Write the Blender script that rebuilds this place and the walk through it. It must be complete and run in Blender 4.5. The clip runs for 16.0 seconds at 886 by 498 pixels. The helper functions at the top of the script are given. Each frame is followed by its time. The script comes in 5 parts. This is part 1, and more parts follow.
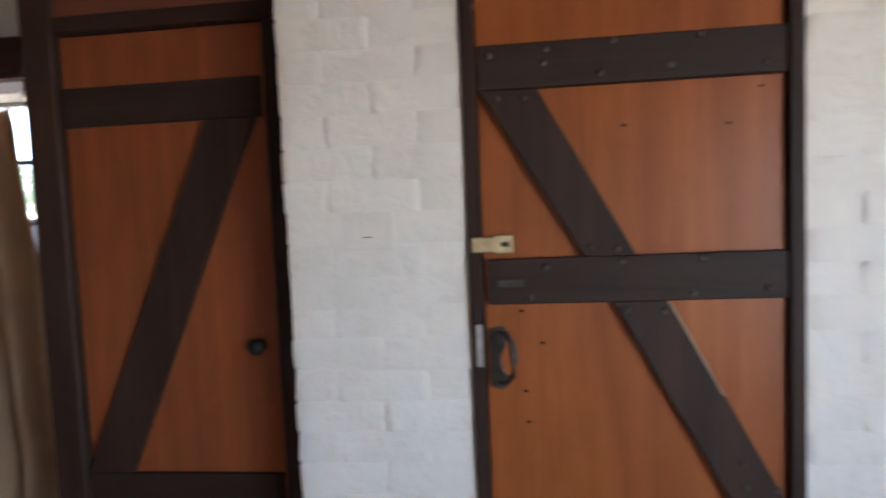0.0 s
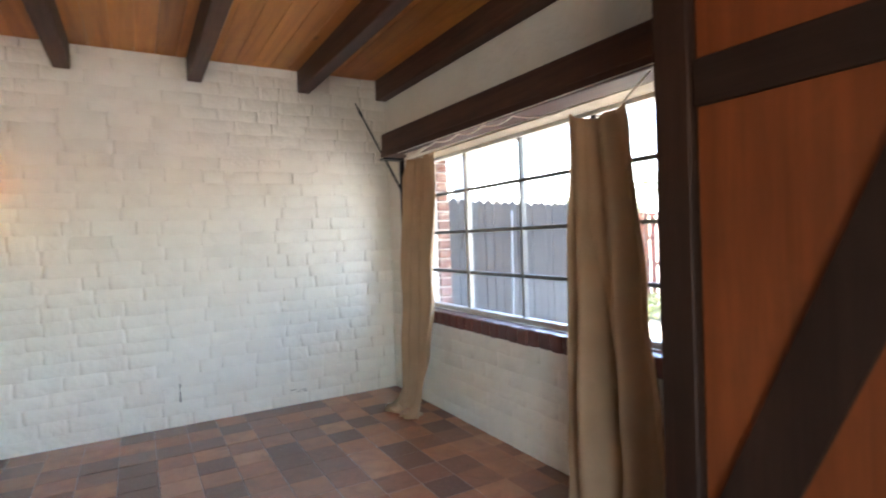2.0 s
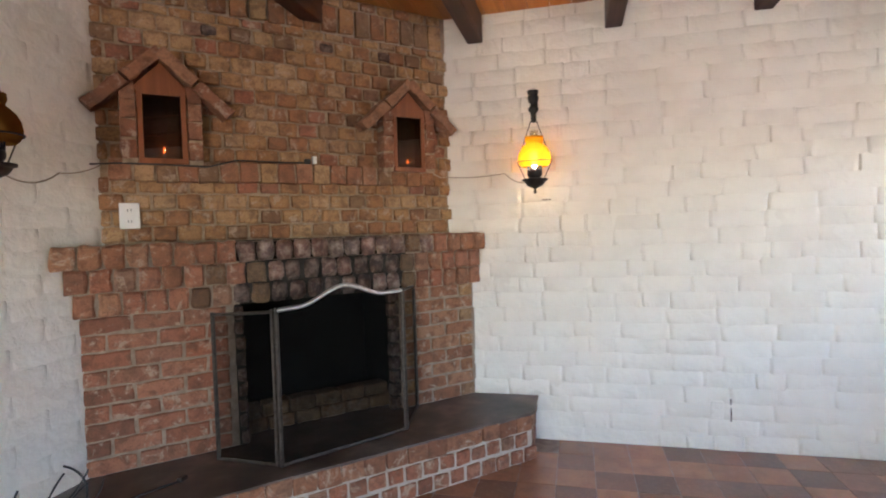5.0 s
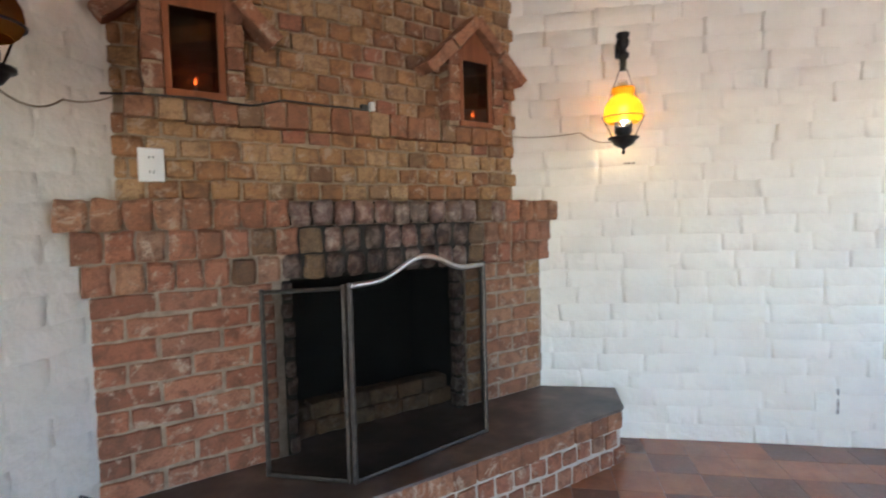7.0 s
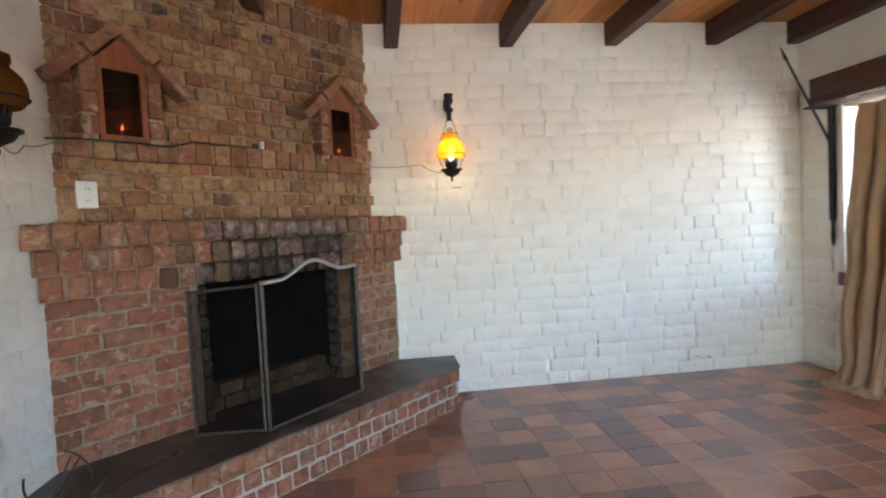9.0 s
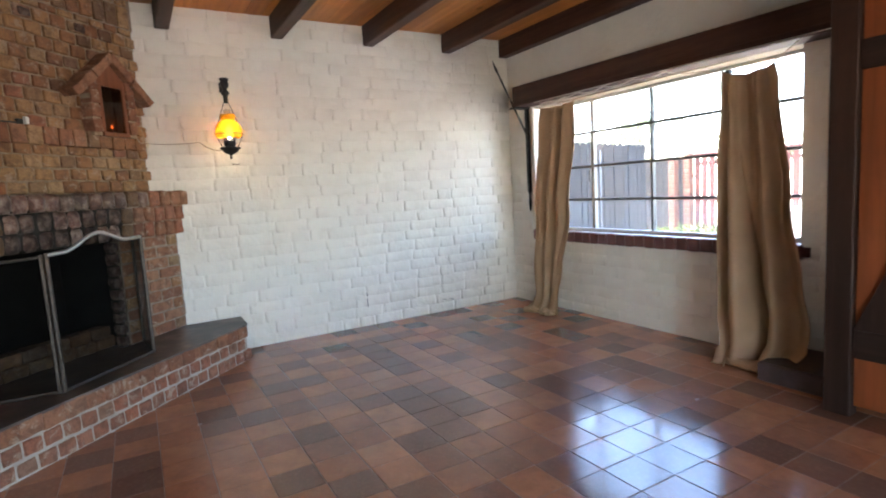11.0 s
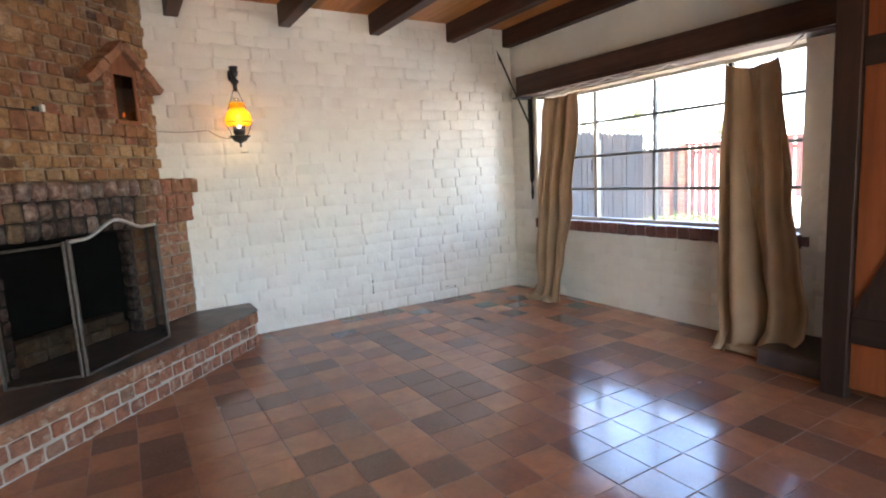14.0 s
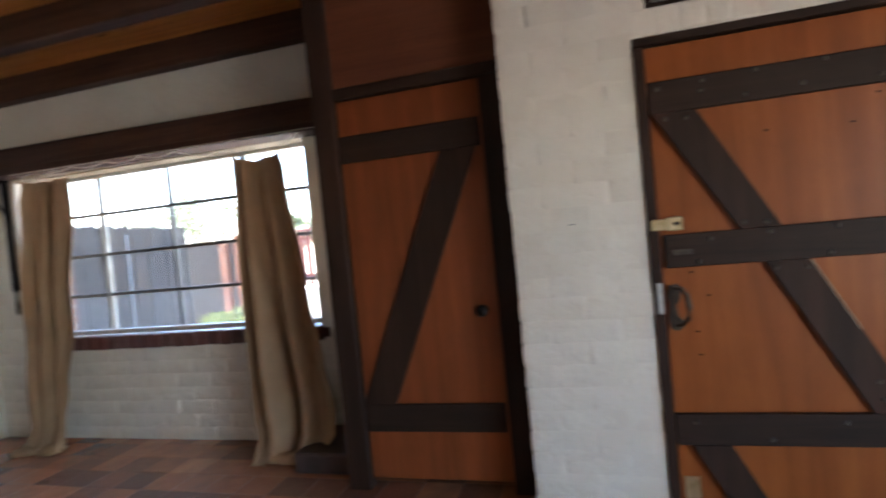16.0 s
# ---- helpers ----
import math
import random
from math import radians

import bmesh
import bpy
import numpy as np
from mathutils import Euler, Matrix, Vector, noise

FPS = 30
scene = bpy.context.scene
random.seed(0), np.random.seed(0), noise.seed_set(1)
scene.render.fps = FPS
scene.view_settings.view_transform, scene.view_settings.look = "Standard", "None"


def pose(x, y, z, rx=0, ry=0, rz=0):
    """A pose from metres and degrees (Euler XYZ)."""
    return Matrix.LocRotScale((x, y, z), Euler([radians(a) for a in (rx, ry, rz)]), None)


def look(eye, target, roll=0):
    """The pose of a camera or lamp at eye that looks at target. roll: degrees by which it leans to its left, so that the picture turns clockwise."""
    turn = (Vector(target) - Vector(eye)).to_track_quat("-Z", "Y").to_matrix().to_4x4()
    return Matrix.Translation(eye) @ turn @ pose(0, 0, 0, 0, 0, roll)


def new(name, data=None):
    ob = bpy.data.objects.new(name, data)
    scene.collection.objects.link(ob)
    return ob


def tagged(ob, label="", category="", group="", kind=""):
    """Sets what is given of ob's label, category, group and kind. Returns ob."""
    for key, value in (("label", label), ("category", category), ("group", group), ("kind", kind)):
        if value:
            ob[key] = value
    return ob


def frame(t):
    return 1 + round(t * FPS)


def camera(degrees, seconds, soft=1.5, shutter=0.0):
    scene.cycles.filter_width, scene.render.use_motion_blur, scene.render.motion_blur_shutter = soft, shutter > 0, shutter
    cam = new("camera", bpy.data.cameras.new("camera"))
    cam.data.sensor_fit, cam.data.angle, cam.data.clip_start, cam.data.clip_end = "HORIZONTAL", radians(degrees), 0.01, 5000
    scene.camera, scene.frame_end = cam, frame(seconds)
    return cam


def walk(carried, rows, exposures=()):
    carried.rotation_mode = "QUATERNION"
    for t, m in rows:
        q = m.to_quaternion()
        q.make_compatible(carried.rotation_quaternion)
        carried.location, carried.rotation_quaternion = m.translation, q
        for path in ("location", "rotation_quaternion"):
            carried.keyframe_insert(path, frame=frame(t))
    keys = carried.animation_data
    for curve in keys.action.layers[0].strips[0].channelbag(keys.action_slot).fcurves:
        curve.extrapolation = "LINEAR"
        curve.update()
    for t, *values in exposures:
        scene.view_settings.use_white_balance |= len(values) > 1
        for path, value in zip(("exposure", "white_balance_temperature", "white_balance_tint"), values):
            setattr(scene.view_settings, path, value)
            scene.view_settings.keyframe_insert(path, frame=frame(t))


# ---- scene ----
cam = camera(79.5, 16.0, soft=1.9, shutter=0.4)
PATH = [
    (0, (0.091, -0.313, 1.357), (-0.117, 1.673, 1.244), -2.4),
    (0.3, (0.058, -0.245, 1.352), (-0.524, 1.665, 1.252), -2.5),
    (0.5, (0.06, -0.207, 1.362), (-0.787, 1.601, 1.254), -2.9),
    (1, (-0.066, -0.125, 1.373), (-1.378, 1.382, 1.289), -3.0),
    (1.5, (-0.275, -0.077, 1.382), (-1.825, 1.187, 1.339), -2.7),
    (2, (-0.469, 0.04, 1.382), (-2.202, 1.038, 1.339), -2.1),
    (2.5, (-0.618, 0.101, 1.402), (-2.477, 0.836, 1.338), -1.1),
    (3, (-0.793, 0.043, 1.377), (-2.744, 0.478, 1.306), -0.6),
    (3.5, (-0.958, -0.104, 1.403), (-2.95, 0.06, 1.329), -1.5),
    (4, (-1.134, -0.262, 1.422), (-3.128, -0.401, 1.352), -2.3),
    (4.5, (-1.301, -0.421, 1.445), (-3.242, -0.899, 1.381), -2.0),
    (6.8, (-1.85, -1.304, 1.3), (-3.799, -1.734, 1.171), -0.9),
    (7, (-1.842, -1.329, 1.301), (-3.809, -1.675, 1.194), -1.4),
    (7.5, (-1.664, -1.34, 1.336), (-3.655, -1.504, 1.257), -1.7),
    (8, (-1.418, -1.382, 1.363), (-3.416, -1.399, 1.287), -2.0),
    (8.2, (-1.322, -1.389, 1.345), (-3.321, -1.366, 1.276), -2.3),
    (10.3, (-0.442, -1.506, 1.298), (-2.286, -0.753, 1.113), -3.1),
    (10.5, (-0.378, -1.528, 1.303), (-2.182, -0.688, 1.106), -3.3),
    (11, (-0.212, -1.591, 1.293), (-1.937, -0.605, 1.068), -3.4),
    (11.5, (-0.127, -1.683, 1.311), (-1.788, -0.6, 1.048), -3.2),
    (12, (-0.108, -1.801, 1.3), (-1.689, -0.612, 1.005), -3.6),
    (12.5, (-0.087, -1.861, 1.3), (-1.611, -0.604, 0.987), -3.6),
    (13, (-0.101, -1.867, 1.307), (-1.679, -0.679, 0.995), -2.9),
    (13.5, (-0.148, -1.876, 1.307), (-1.814, -0.81, 1.012), -3.0),
    (14, (-0.208, -1.747, 1.314), (-1.913, -0.737, 1.041), -3.1),
    (14.5, (-0.266, -1.531, 1.33), (-1.929, -0.439, 1.124), -2.4),
    (14.8, (-0.33, -1.417, 1.32), (-1.875, -0.153, 1.197), -2.9),
    (15, (-0.342, -1.338, 1.343), (-1.769, 0.06, 1.251), -3.4),
    (15.5, (-0.383, -1.232, 1.325), (-1.38, 0.501, 1.289), -4.8),
    (16, (-0.223, -1.085, 1.323), (-0.769, 0.838, 1.268), -5.6),
]
EXPOSURES = [(0, 4.1, 5550, 10), (0.5, 4.35, 5100, 6), (1.0, 4.4, 5350, 8), (2.0, 4.15, 6300, 10), (3.5, 3.95, 6900, 10), (4.5, 4.35, 6500, 15), (7.0, 4.55, 6000, 10),
             (8.0, 4.55, 6000, 8), (10.5, 4.3, 6000, 10), (12.5, 4.4, 6400, 10), (14.0, 4.35, 6300, 12), (15.0, 4.15, 6200, 10), (16, 3.7, 6000, 10)]
walk(cam, [(t, look(eye, target, roll)) for t, eye, target, roll in PATH], EXPOSURES)


# ---- light and exposure ----
world = bpy.data.worlds.new("sky")
scene.world = world
world.use_nodes = True
wn = world.node_tree.nodes
wl = world.node_tree.links
sky = wn.new("ShaderNodeTexSky")
sky.sky_type = 'NISHITA'
sky.sun_disc = False
sky.sun_elevation = radians(39)
sky.sun_rotation = radians(-94)
sky.air_density, sky.dust_density = 1.0, 0.8
wl.new(sky.outputs[0], wn["Background"].inputs[0])
wn["Background"].inputs[1].default_value = 0.15
sun = new("sun", bpy.data.lights.new("sun", 'SUN'))
sun.data.energy, sun.data.angle, sun.data.color = 5.0, radians(0.5), (1.0, 0.93, 0.82)
sun.matrix_world = look((-8.0, -0.6, 6.5), (0, 0, 0))
# fill lamp added at an assumed, unseen opening in the east wall
east_fill = bpy.data.lights.new("added_east_fill", 'AREA')
east_fill.shape, east_fill.size, east_fill.size_y = 'RECTANGLE', 1.95, 2.0
east_fill.energy, east_fill.color = 1.5, (1.0, 0.88, 0.70)
east_fill_light = new("added_east_fill", east_fill)
east_fill_light.matrix_world = look((2.44, -1.2, 1.07), (0.0, -1.2, 2.3))

# ---- building helpers ----
ORG = {}


def thing(name, at, label, category, group="", kind=""):
    ob = new(name)
    ob.empty_display_size = 0.05
    ob.location = at
    ORG[ob.name] = Vector(at)
    return tagged(ob, label, category, group, kind)


def mesh_of(name, bm, mat, smooth=False):
    me = bpy.data.meshes.new(name)
    bmesh.ops.recalc_face_normals(bm, faces=bm.faces[:])
    bm.to_mesh(me)
    bm.free()
    me.materials.append(mat)
    if smooth:
        for p in me.polygons:
            p.use_smooth = True
    return me


def part(name, bm, mat, parent=None, label="", smooth=False):
    """One mesh, built in world places, under a thing or a part."""
    o = ORG[parent.name] if parent else Vector((0, 0, 0))
    if parent:
        bmesh.ops.translate(bm, verts=bm.verts[:], vec=-o)
    ob = new(name, mesh_of(name, bm, mat, smooth))
    ORG[ob.name] = o
    if parent:
        ob.parent = parent
    return tagged(ob, label)


def structure(name, bm, mat, label, smooth=False, category=""):
    return tagged(part(name, bm, mat, None, label, smooth), kind="structure", category=category)


def piece(name, me, parent, m):
    """An object of its own on a shared mesh, at the world pose m."""
    ob = new(name, me)
    ob.parent = parent
    ob.matrix_basis = Matrix.Translation(-ORG[parent.name]) @ m
    ORG[ob.name] = m.translation.copy()
    return ob


def box(lo, hi, bevel=0.0, bm=None, seg=1):
    bm = bm or bmesh.new()
    r = bmesh.ops.create_cube(bm, size=1.0)
    for v in r["verts"]:
        v.co = Vector([(lo[i] + hi[i]) / 2 + v.co[i] * (hi[i] - lo[i]) for i in range(3)])
    if bevel:
        es = list({e for v in r["verts"] for e in v.link_edges})
        bmesh.ops.bevel(bm, geom=es, offset=bevel, segments=seg, profile=0.5, affect='EDGES')
    return bm


def prism(points, z0, z1, bevel=0.0, bm=None):
    bm = bm or bmesh.new()
    a = [bm.verts.new((x, y, z0)) for x, y in points]
    b = [bm.verts.new((x, y, z1)) for x, y in points]
    n = len(points)
    fs = [bm.faces.new(a[::-1]), bm.faces.new(b)]
    for i in range(n):
        fs.append(bm.faces.new((a[i], a[(i + 1) % n], b[(i + 1) % n], b[i])))
    bmesh.ops.recalc_face_normals(bm, faces=fs)
    if bevel:
        bmesh.ops.bevel(bm, geom=list({e for f in fs for e in f.edges}), offset=bevel, segments=2, profile=0.5, affect='EDGES')
    return bm


def sheet_prism(points, y0, y1, bevel=0.0):
    """A polygon in x and z, thick along y."""
    bm = prism([(x, z) for x, z in points], y0, y1, bevel)
    for v in bm.verts:
        v.co = Vector((v.co.x, v.co.z, v.co.y))
    return bm


def tube(pts, r, bm=None, n=8):
    bm = bm or bmesh.new()
    pts = [Vector(p) for p in pts]
    rs = r if isinstance(r, (list, tuple)) else [r] * len(pts)
    up = Vector((0, 0, 1))
    rings = []
    for i, p in enumerate(pts):
        d = (pts[min(i + 1, len(pts) - 1)] - pts[max(i - 1, 0)]).normalized()
        a = d.cross(up)
        if a.length < 0.05:
            a = d.cross(Vector((1, 0, 0)))
        a.normalize()
        b = d.cross(a)
        rings.append([bm.verts.new(p + (a * math.cos(k * math.tau / n) + b * math.sin(k * math.tau / n)) * rs[i]) for k in range(n)])
    for i in range(len(rings) - 1):
        for k in range(n):
            bm.faces.new((rings[i][k], rings[i][(k + 1) % n], rings[i + 1][(k + 1) % n], rings[i + 1][k]))
    bm.faces.new(rings[0][::-1])
    bm.faces.new(rings[-1])
    return bm


def lathe(profile, at, n=24, bm=None):
    """Radius and height pairs, turned round an upright axis."""
    bm = bm or bmesh.new()
    rings = [[bm.verts.new((at[0] + r * math.cos(k * math.tau / n), at[1] + r * math.sin(k * math.tau / n), at[2] + z)) for k in range(n)] for r, z in profile]
    for i in range(len(rings) - 1):
        for k in range(n):
            bm.faces.new((rings[i][k], rings[i][(k + 1) % n], rings[i + 1][(k + 1) % n], rings[i + 1][k]))
    return bm


def sag(a, b, drop, n=10):
    a, b = Vector(a), Vector(b)
    return [a.lerp(b, i / n) - Vector((0, 0, drop * 4 * (i / n) * (1 - i / n))) for i in range(n + 1)]


def brick_mesh(name, l, d, h, mat, seed, rough=0.003, round_by=0.006, nx=5, nz=3, smooth=False):
    """A worn brick: front at y = 0 facing +y, centred in x and z."""
    rng = random.Random(seed)
    off = Vector((rng.uniform(0, 90), rng.uniform(0, 90), rng.uniform(0, 90)))
    bm = bmesh.new()
    grid = []
    for j in range(nz + 1):
        row = []
        for i in range(nx + 1):
            x, z = -l / 2 + l * i / nx, -h / 2 + h * j / nz
            edge = i in (0, nx) or j in (0, nz)
            corner = i in (0, nx) and j in (0, nz)
            p = off + Vector((x * 14, 0, z * 14))
            y = rough * noise.noise(p) * 0.7
            if edge:
                y -= round_by * (1.4 if corner else 1.0)
                x += rough * 1.3 * noise.noise(p + Vector((5, 3, 9))) - (round_by * 0.3 * np.sign(x) if corner else 0)
                z += rough * 1.3 * noise.noise(p + Vector((15, 7, 1))) - (round_by * 0.3 * np.sign(z) if corner else 0)
            row.append(bm.verts.new((x, y, z)))
        grid.append(row)
    # inner ring close to the edge so that the rounding stays narrow
    for j in range(1, nz):
        for i in range(1, nx):
            v = grid[j][i]
            if i in (1, nx - 1):
                v.co.x = np.sign(v.co.x) * (l / 2 - round_by * 1.6)
            if j in (1, nz - 1):
                v.co.z = np.sign(v.co.z) * (h / 2 - round_by * 1.6)
    for j in range(nz):
        for i in range(nx):
            bm.faces.new((grid[j][i], grid[j][i + 1], grid[j + 1][i + 1], grid[j + 1][i]))
    ring = grid[0] + [grid[j][nx] for j in range(1, nz + 1)] + grid[nz][::-1][1:] + [grid[j][0] for j in range(nz - 1, 0, -1)]
    back = [bm.verts.new((v.co.x, -d, v.co.z)) for v in ring]
    n = len(ring)
    for i in range(n):
        bm.faces.new((ring[i], back[i], back[(i + 1) % n], ring[(i + 1) % n]))
    bm.faces.new(back)
    return mesh_of(name, bm, mat, smooth)


def painted_mesh(name, l, h, mat, seed, lump=0.004, drop=0.013, nx=8, nz=4):
    """A brick thick with paint: a soft pillow whose rim sinks into the joint."""
    r = random.Random(seed)
    off = Vector((r.uniform(0, 90), r.uniform(0, 90), r.uniform(0, 90)))
    xs = [-1, -0.955, -0.80, -0.4, 0, 0.4, 0.80, 0.955, 1] if nx == 8 else [-1, -0.91, -0.5, 0.5, 0.91, 1]
    zs_ = [-1, -0.87, 0, 0.87, 1]
    b = bmesh.new()
    rows_ = []
    for q in zs_:
        line = []
        for p in xs:
            x, z = p * l / 2, q * h / 2
            at = off + Vector((x * 9, 0, z * 9))
            rim = abs(p) == 1 or abs(q) == 1
            y = lump * noise.noise(at) + lump * 0.6 * noise.noise(at * 2.7)
            if rim:
                # the ends show more than the beds, which the paint has nearly filled
                y -= drop * (1.25 if abs(p) == 1 else 0.42) * max(0.1, 0.9 + 1.3 * noise.noise(at * 1.6 + Vector((31, 0, 7))))
            if abs(p) == 1 and abs(q) == 1:
                x, z = x * 0.97, z * 0.84
            x += lump * 1.6 * noise.noise(at + Vector((5, 3, 9)))
            z += lump * 1.3 * noise.noise(at + Vector((15, 7, 1)))
            line.append(b.verts.new((x, y, z)))
        rows_.append(line)
    for q in range(len(zs_) - 1):
        for p in range(len(xs) - 1):
            b.faces.new((rows_[q][p], rows_[q + 1][p], rows_[q + 1][p + 1], rows_[q][p + 1]))
    me = bpy.data.meshes.new(name)
    b.to_mesh(me)
    b.free()
    me.materials.append(mat)
    for f in me.polygons:
        f.use_smooth = True
    return me


def painted_variants(l, h, mat, count, seed, **kw):
    return [painted_mesh("brick", l, h, mat, seed + i, **kw) for i in range(count)]


def variants(name, l, d, h, mat, count=6, seed=0, **kw):
    return [brick_mesh(name, l, d, h, mat, seed + i, **kw) for i in range(count)]


# ---- materials ----
def material(name, rough=0.6, metal=0.0):
    m = bpy.data.materials.new(name)
    m.use_nodes = True
    b = m.node_tree.nodes["Principled BSDF"]
    b.inputs["Roughness"].default_value, b.inputs["Metallic"].default_value = rough, metal
    if rough >= 0.6 and not metal:
        b.inputs["Specular IOR Level"].default_value = 0.22
    return m, m.node_tree.nodes, m.node_tree.links, b


def coords(n, l, kind="Object", scale=(1, 1, 1), random_shift=False):
    tc, mp = n.new("ShaderNodeTexCoord"), n.new("ShaderNodeMapping")
    mp.inputs["Scale"].default_value = scale
    l.new(tc.outputs[kind], mp.inputs["Vector"])
    if random_shift:
        oi, mul = n.new("ShaderNodeObjectInfo"), n.new("ShaderNodeVectorMath")
        mul.operation = 'SCALE'
        mul.inputs[0].default_value = (37, 91, 53)
        l.new(oi.outputs["Random"], mul.inputs["Scale"])
        l.new(mul.outputs[0], mp.inputs["Location"])
    return mp.outputs[0]


def noise_tex(n, l, vec, scale, detail=4.0, rough=0.55, distort=0.0):
    t = n.new("ShaderNodeTexNoise")
    t.inputs["Scale"].default_value, t.inputs["Detail"].default_value = scale, detail
    t.inputs["Roughness"].default_value, t.inputs["Distortion"].default_value = rough, distort
    l.new(vec, t.inputs["Vector"])
    return t.outputs["Fac"]


def ramp(n, l, fac, stops):
    r = n.new("ShaderNodeValToRGB")
    while len(r.color_ramp.elements) < len(stops):
        r.color_ramp.elements.new(0.5)
    for e, (p, c) in zip(r.color_ramp.elements, stops):
        e.position, e.color = p, (*c, 1)
    l.new(fac, r.inputs["Fac"])
    return r.outputs["Color"]


def mix(n, l, fac, a, b, mode='MIX'):
    m = n.new("ShaderNodeMix")
    m.data_type, m.blend_type = 'RGBA', mode
    for sock, v in ((m.inputs[0], fac), (m.inputs[6], a), (m.inputs[7], b)):
        if isinstance(v, (int, float)):
            sock.default_value = v
        elif isinstance(v, tuple):
            sock.default_value = (*v, 1)
        else:
            l.new(v, sock)
    return m.outputs[2]


def bump(n, l, b, heights, strength=0.4, distance=0.004):
    prev = None
    for h, s, d in heights:
        k = n.new("ShaderNodeBump")
        k.inputs["Strength"].default_value, k.inputs["Distance"].default_value = s, d
        l.new(h, k.inputs["Height"])
        if prev:
            l.new(prev, k.inputs["Normal"])
        prev = k.outputs["Normal"]
    l.new(prev, b.inputs["Normal"])


def map_range(n, l, v, a, b, c, d):
    m = n.new("ShaderNodeMapRange")
    for i, x in enumerate((a, b, c, d)):
        m.inputs[i + 1].default_value = x
    l.new(v, m.inputs[0])
    return m.outputs[0]


def painted_brick(name, base, scuff, rough=0.55):
    m, n, l, b = material(name, rough)
    v = coords(n, l, "Object", random_shift=True)
    big, fine = noise_tex(n, l, v, 3.0), noise_tex(n, l, v, 55.0, 6)
    c = ramp(n, l, big, [(0.3, scuff), (0.55, base), (0.8, tuple(min(1, x * 1.05) for x in base))])
    l.new(c, b.inputs["Base Color"])
    mid = noise_tex(n, l, v, 16.0, 3)
    bump(n, l, b, [(noise_tex(n, l, v, 9.0, 3, 0.5, 1.2), 0.7, 0.010), (mid, 0.7, 0.009), (noise_tex(n, l, v, 34.0, 4), 0.5, 0.005), (fine, 0.25, 0.0015)])
    return m


WHITE = painted_brick("white_painted_brick", (0.79, 0.745, 0.665), (0.73, 0.68, 0.60))
WHITE_TRIM = painted_brick("cream_paint", (0.74, 0.68, 0.58), (0.68, 0.62, 0.52), 0.5)


def plaster_material():
    m, n, l, b = material("white_plaster", 0.6)
    v = coords(n, l)
    c = ramp(n, l, noise_tex(n, l, v, 1.3), [(0.3, (0.76, 0.74, 0.69)), (0.7, (0.81, 0.79, 0.74))])
    l.new(c, b.inputs["Base Color"])
    streak = noise_tex(n, l, coords(n, l, "Object", (1.2, 1.2, 9)), 1.2, 3, 0.5, 0.6)
    bump(n, l, b, [(streak, 0.6, 0.012), (noise_tex(n, l, v, 40), 0.2, 0.001)])
    return m


PLASTER = plaster_material()


def tile_material(name, stops):
    m, n, l, b = material(name, 0.3)
    oi = n.new("ShaderNodeObjectInfo")
    geo = n.new("ShaderNodeNewGeometry")
    add, frac = n.new("ShaderNodeMath"), n.new("ShaderNodeMath")
    add.operation, frac.operation = 'ADD', 'FRACT'
    l.new(oi.outputs["Random"], add.inputs[0])
    l.new(geo.outputs["Random Per Island"], add.inputs[1])
    l.new(add.outputs[0], frac.inputs[0])
    base = ramp(n, l, frac.outputs[0], stops)
    v = coords(n, l, "Object", random_shift=True)
    g = noise_tex(n, l, v, 7.0, 5, 0.6, 0.4)
    c = mix(n, l, map_range(n, l, g, 0.35, 0.75, 0.0, 0.45), base, (0.16, 0.085, 0.055))
    fine = noise_tex(n, l, v, 60, 4)
    c = mix(n, l, map_range(n, l, fine, 0.5, 0.8, 0, 0.25), c, (0.5, 0.27, 0.17))
    # traffic film lying across several tiles
    film = noise_tex(n, l, geo.outputs["Position"], 1.7, 5, 0.6, 0.5)
    c = mix(n, l, map_range(n, l, film, 0.45, 0.72, 0.0, 0.38), c, (0.21, 0.135, 0.10))
    smear = noise_tex(n, l, geo.outputs["Position"], 9.0, 5, 0.65, 0.8)
    c = mix(n, l, map_range(n, l, smear, 0.52, 0.74, 0.0, 0.30), c, (0.13, 0.075, 0.055))
    l.new(c, b.inputs["Base Color"])
    r = map_range(n, l, noise_tex(n, l, geo.outputs["Position"], 4.0, 5), 0.3, 0.8, 0.10, 0.30)
    l.new(r, b.inputs["Roughness"])
    b.inputs["Coat Weight"].default_value = 0.16
    b.inputs["Coat Roughness"].default_value = 0.07
    bump(n, l, b, [(noise_tex(n, l, v, 6.0, 2), 0.25, 0.004), (fine, 0.08, 0.0008)])
    return m


TILE = tile_material("terracotta_tile", [(0.0, (0.37, 0.148, 0.074)), (0.4, (0.45, 0.182, 0.088)), (0.75, (0.52, 0.222, 0.108)), (1.0, (0.40, 0.155, 0.076))])
TILE_DARK = tile_material("dark_brown_tile", [(0.0, (0.18, 0.084, 0.056)), (0.35, (0.23, 0.104, 0.064)), (0.7, (0.29, 0.124, 0.072)), (1.0, (0.35, 0.148, 0.080))])


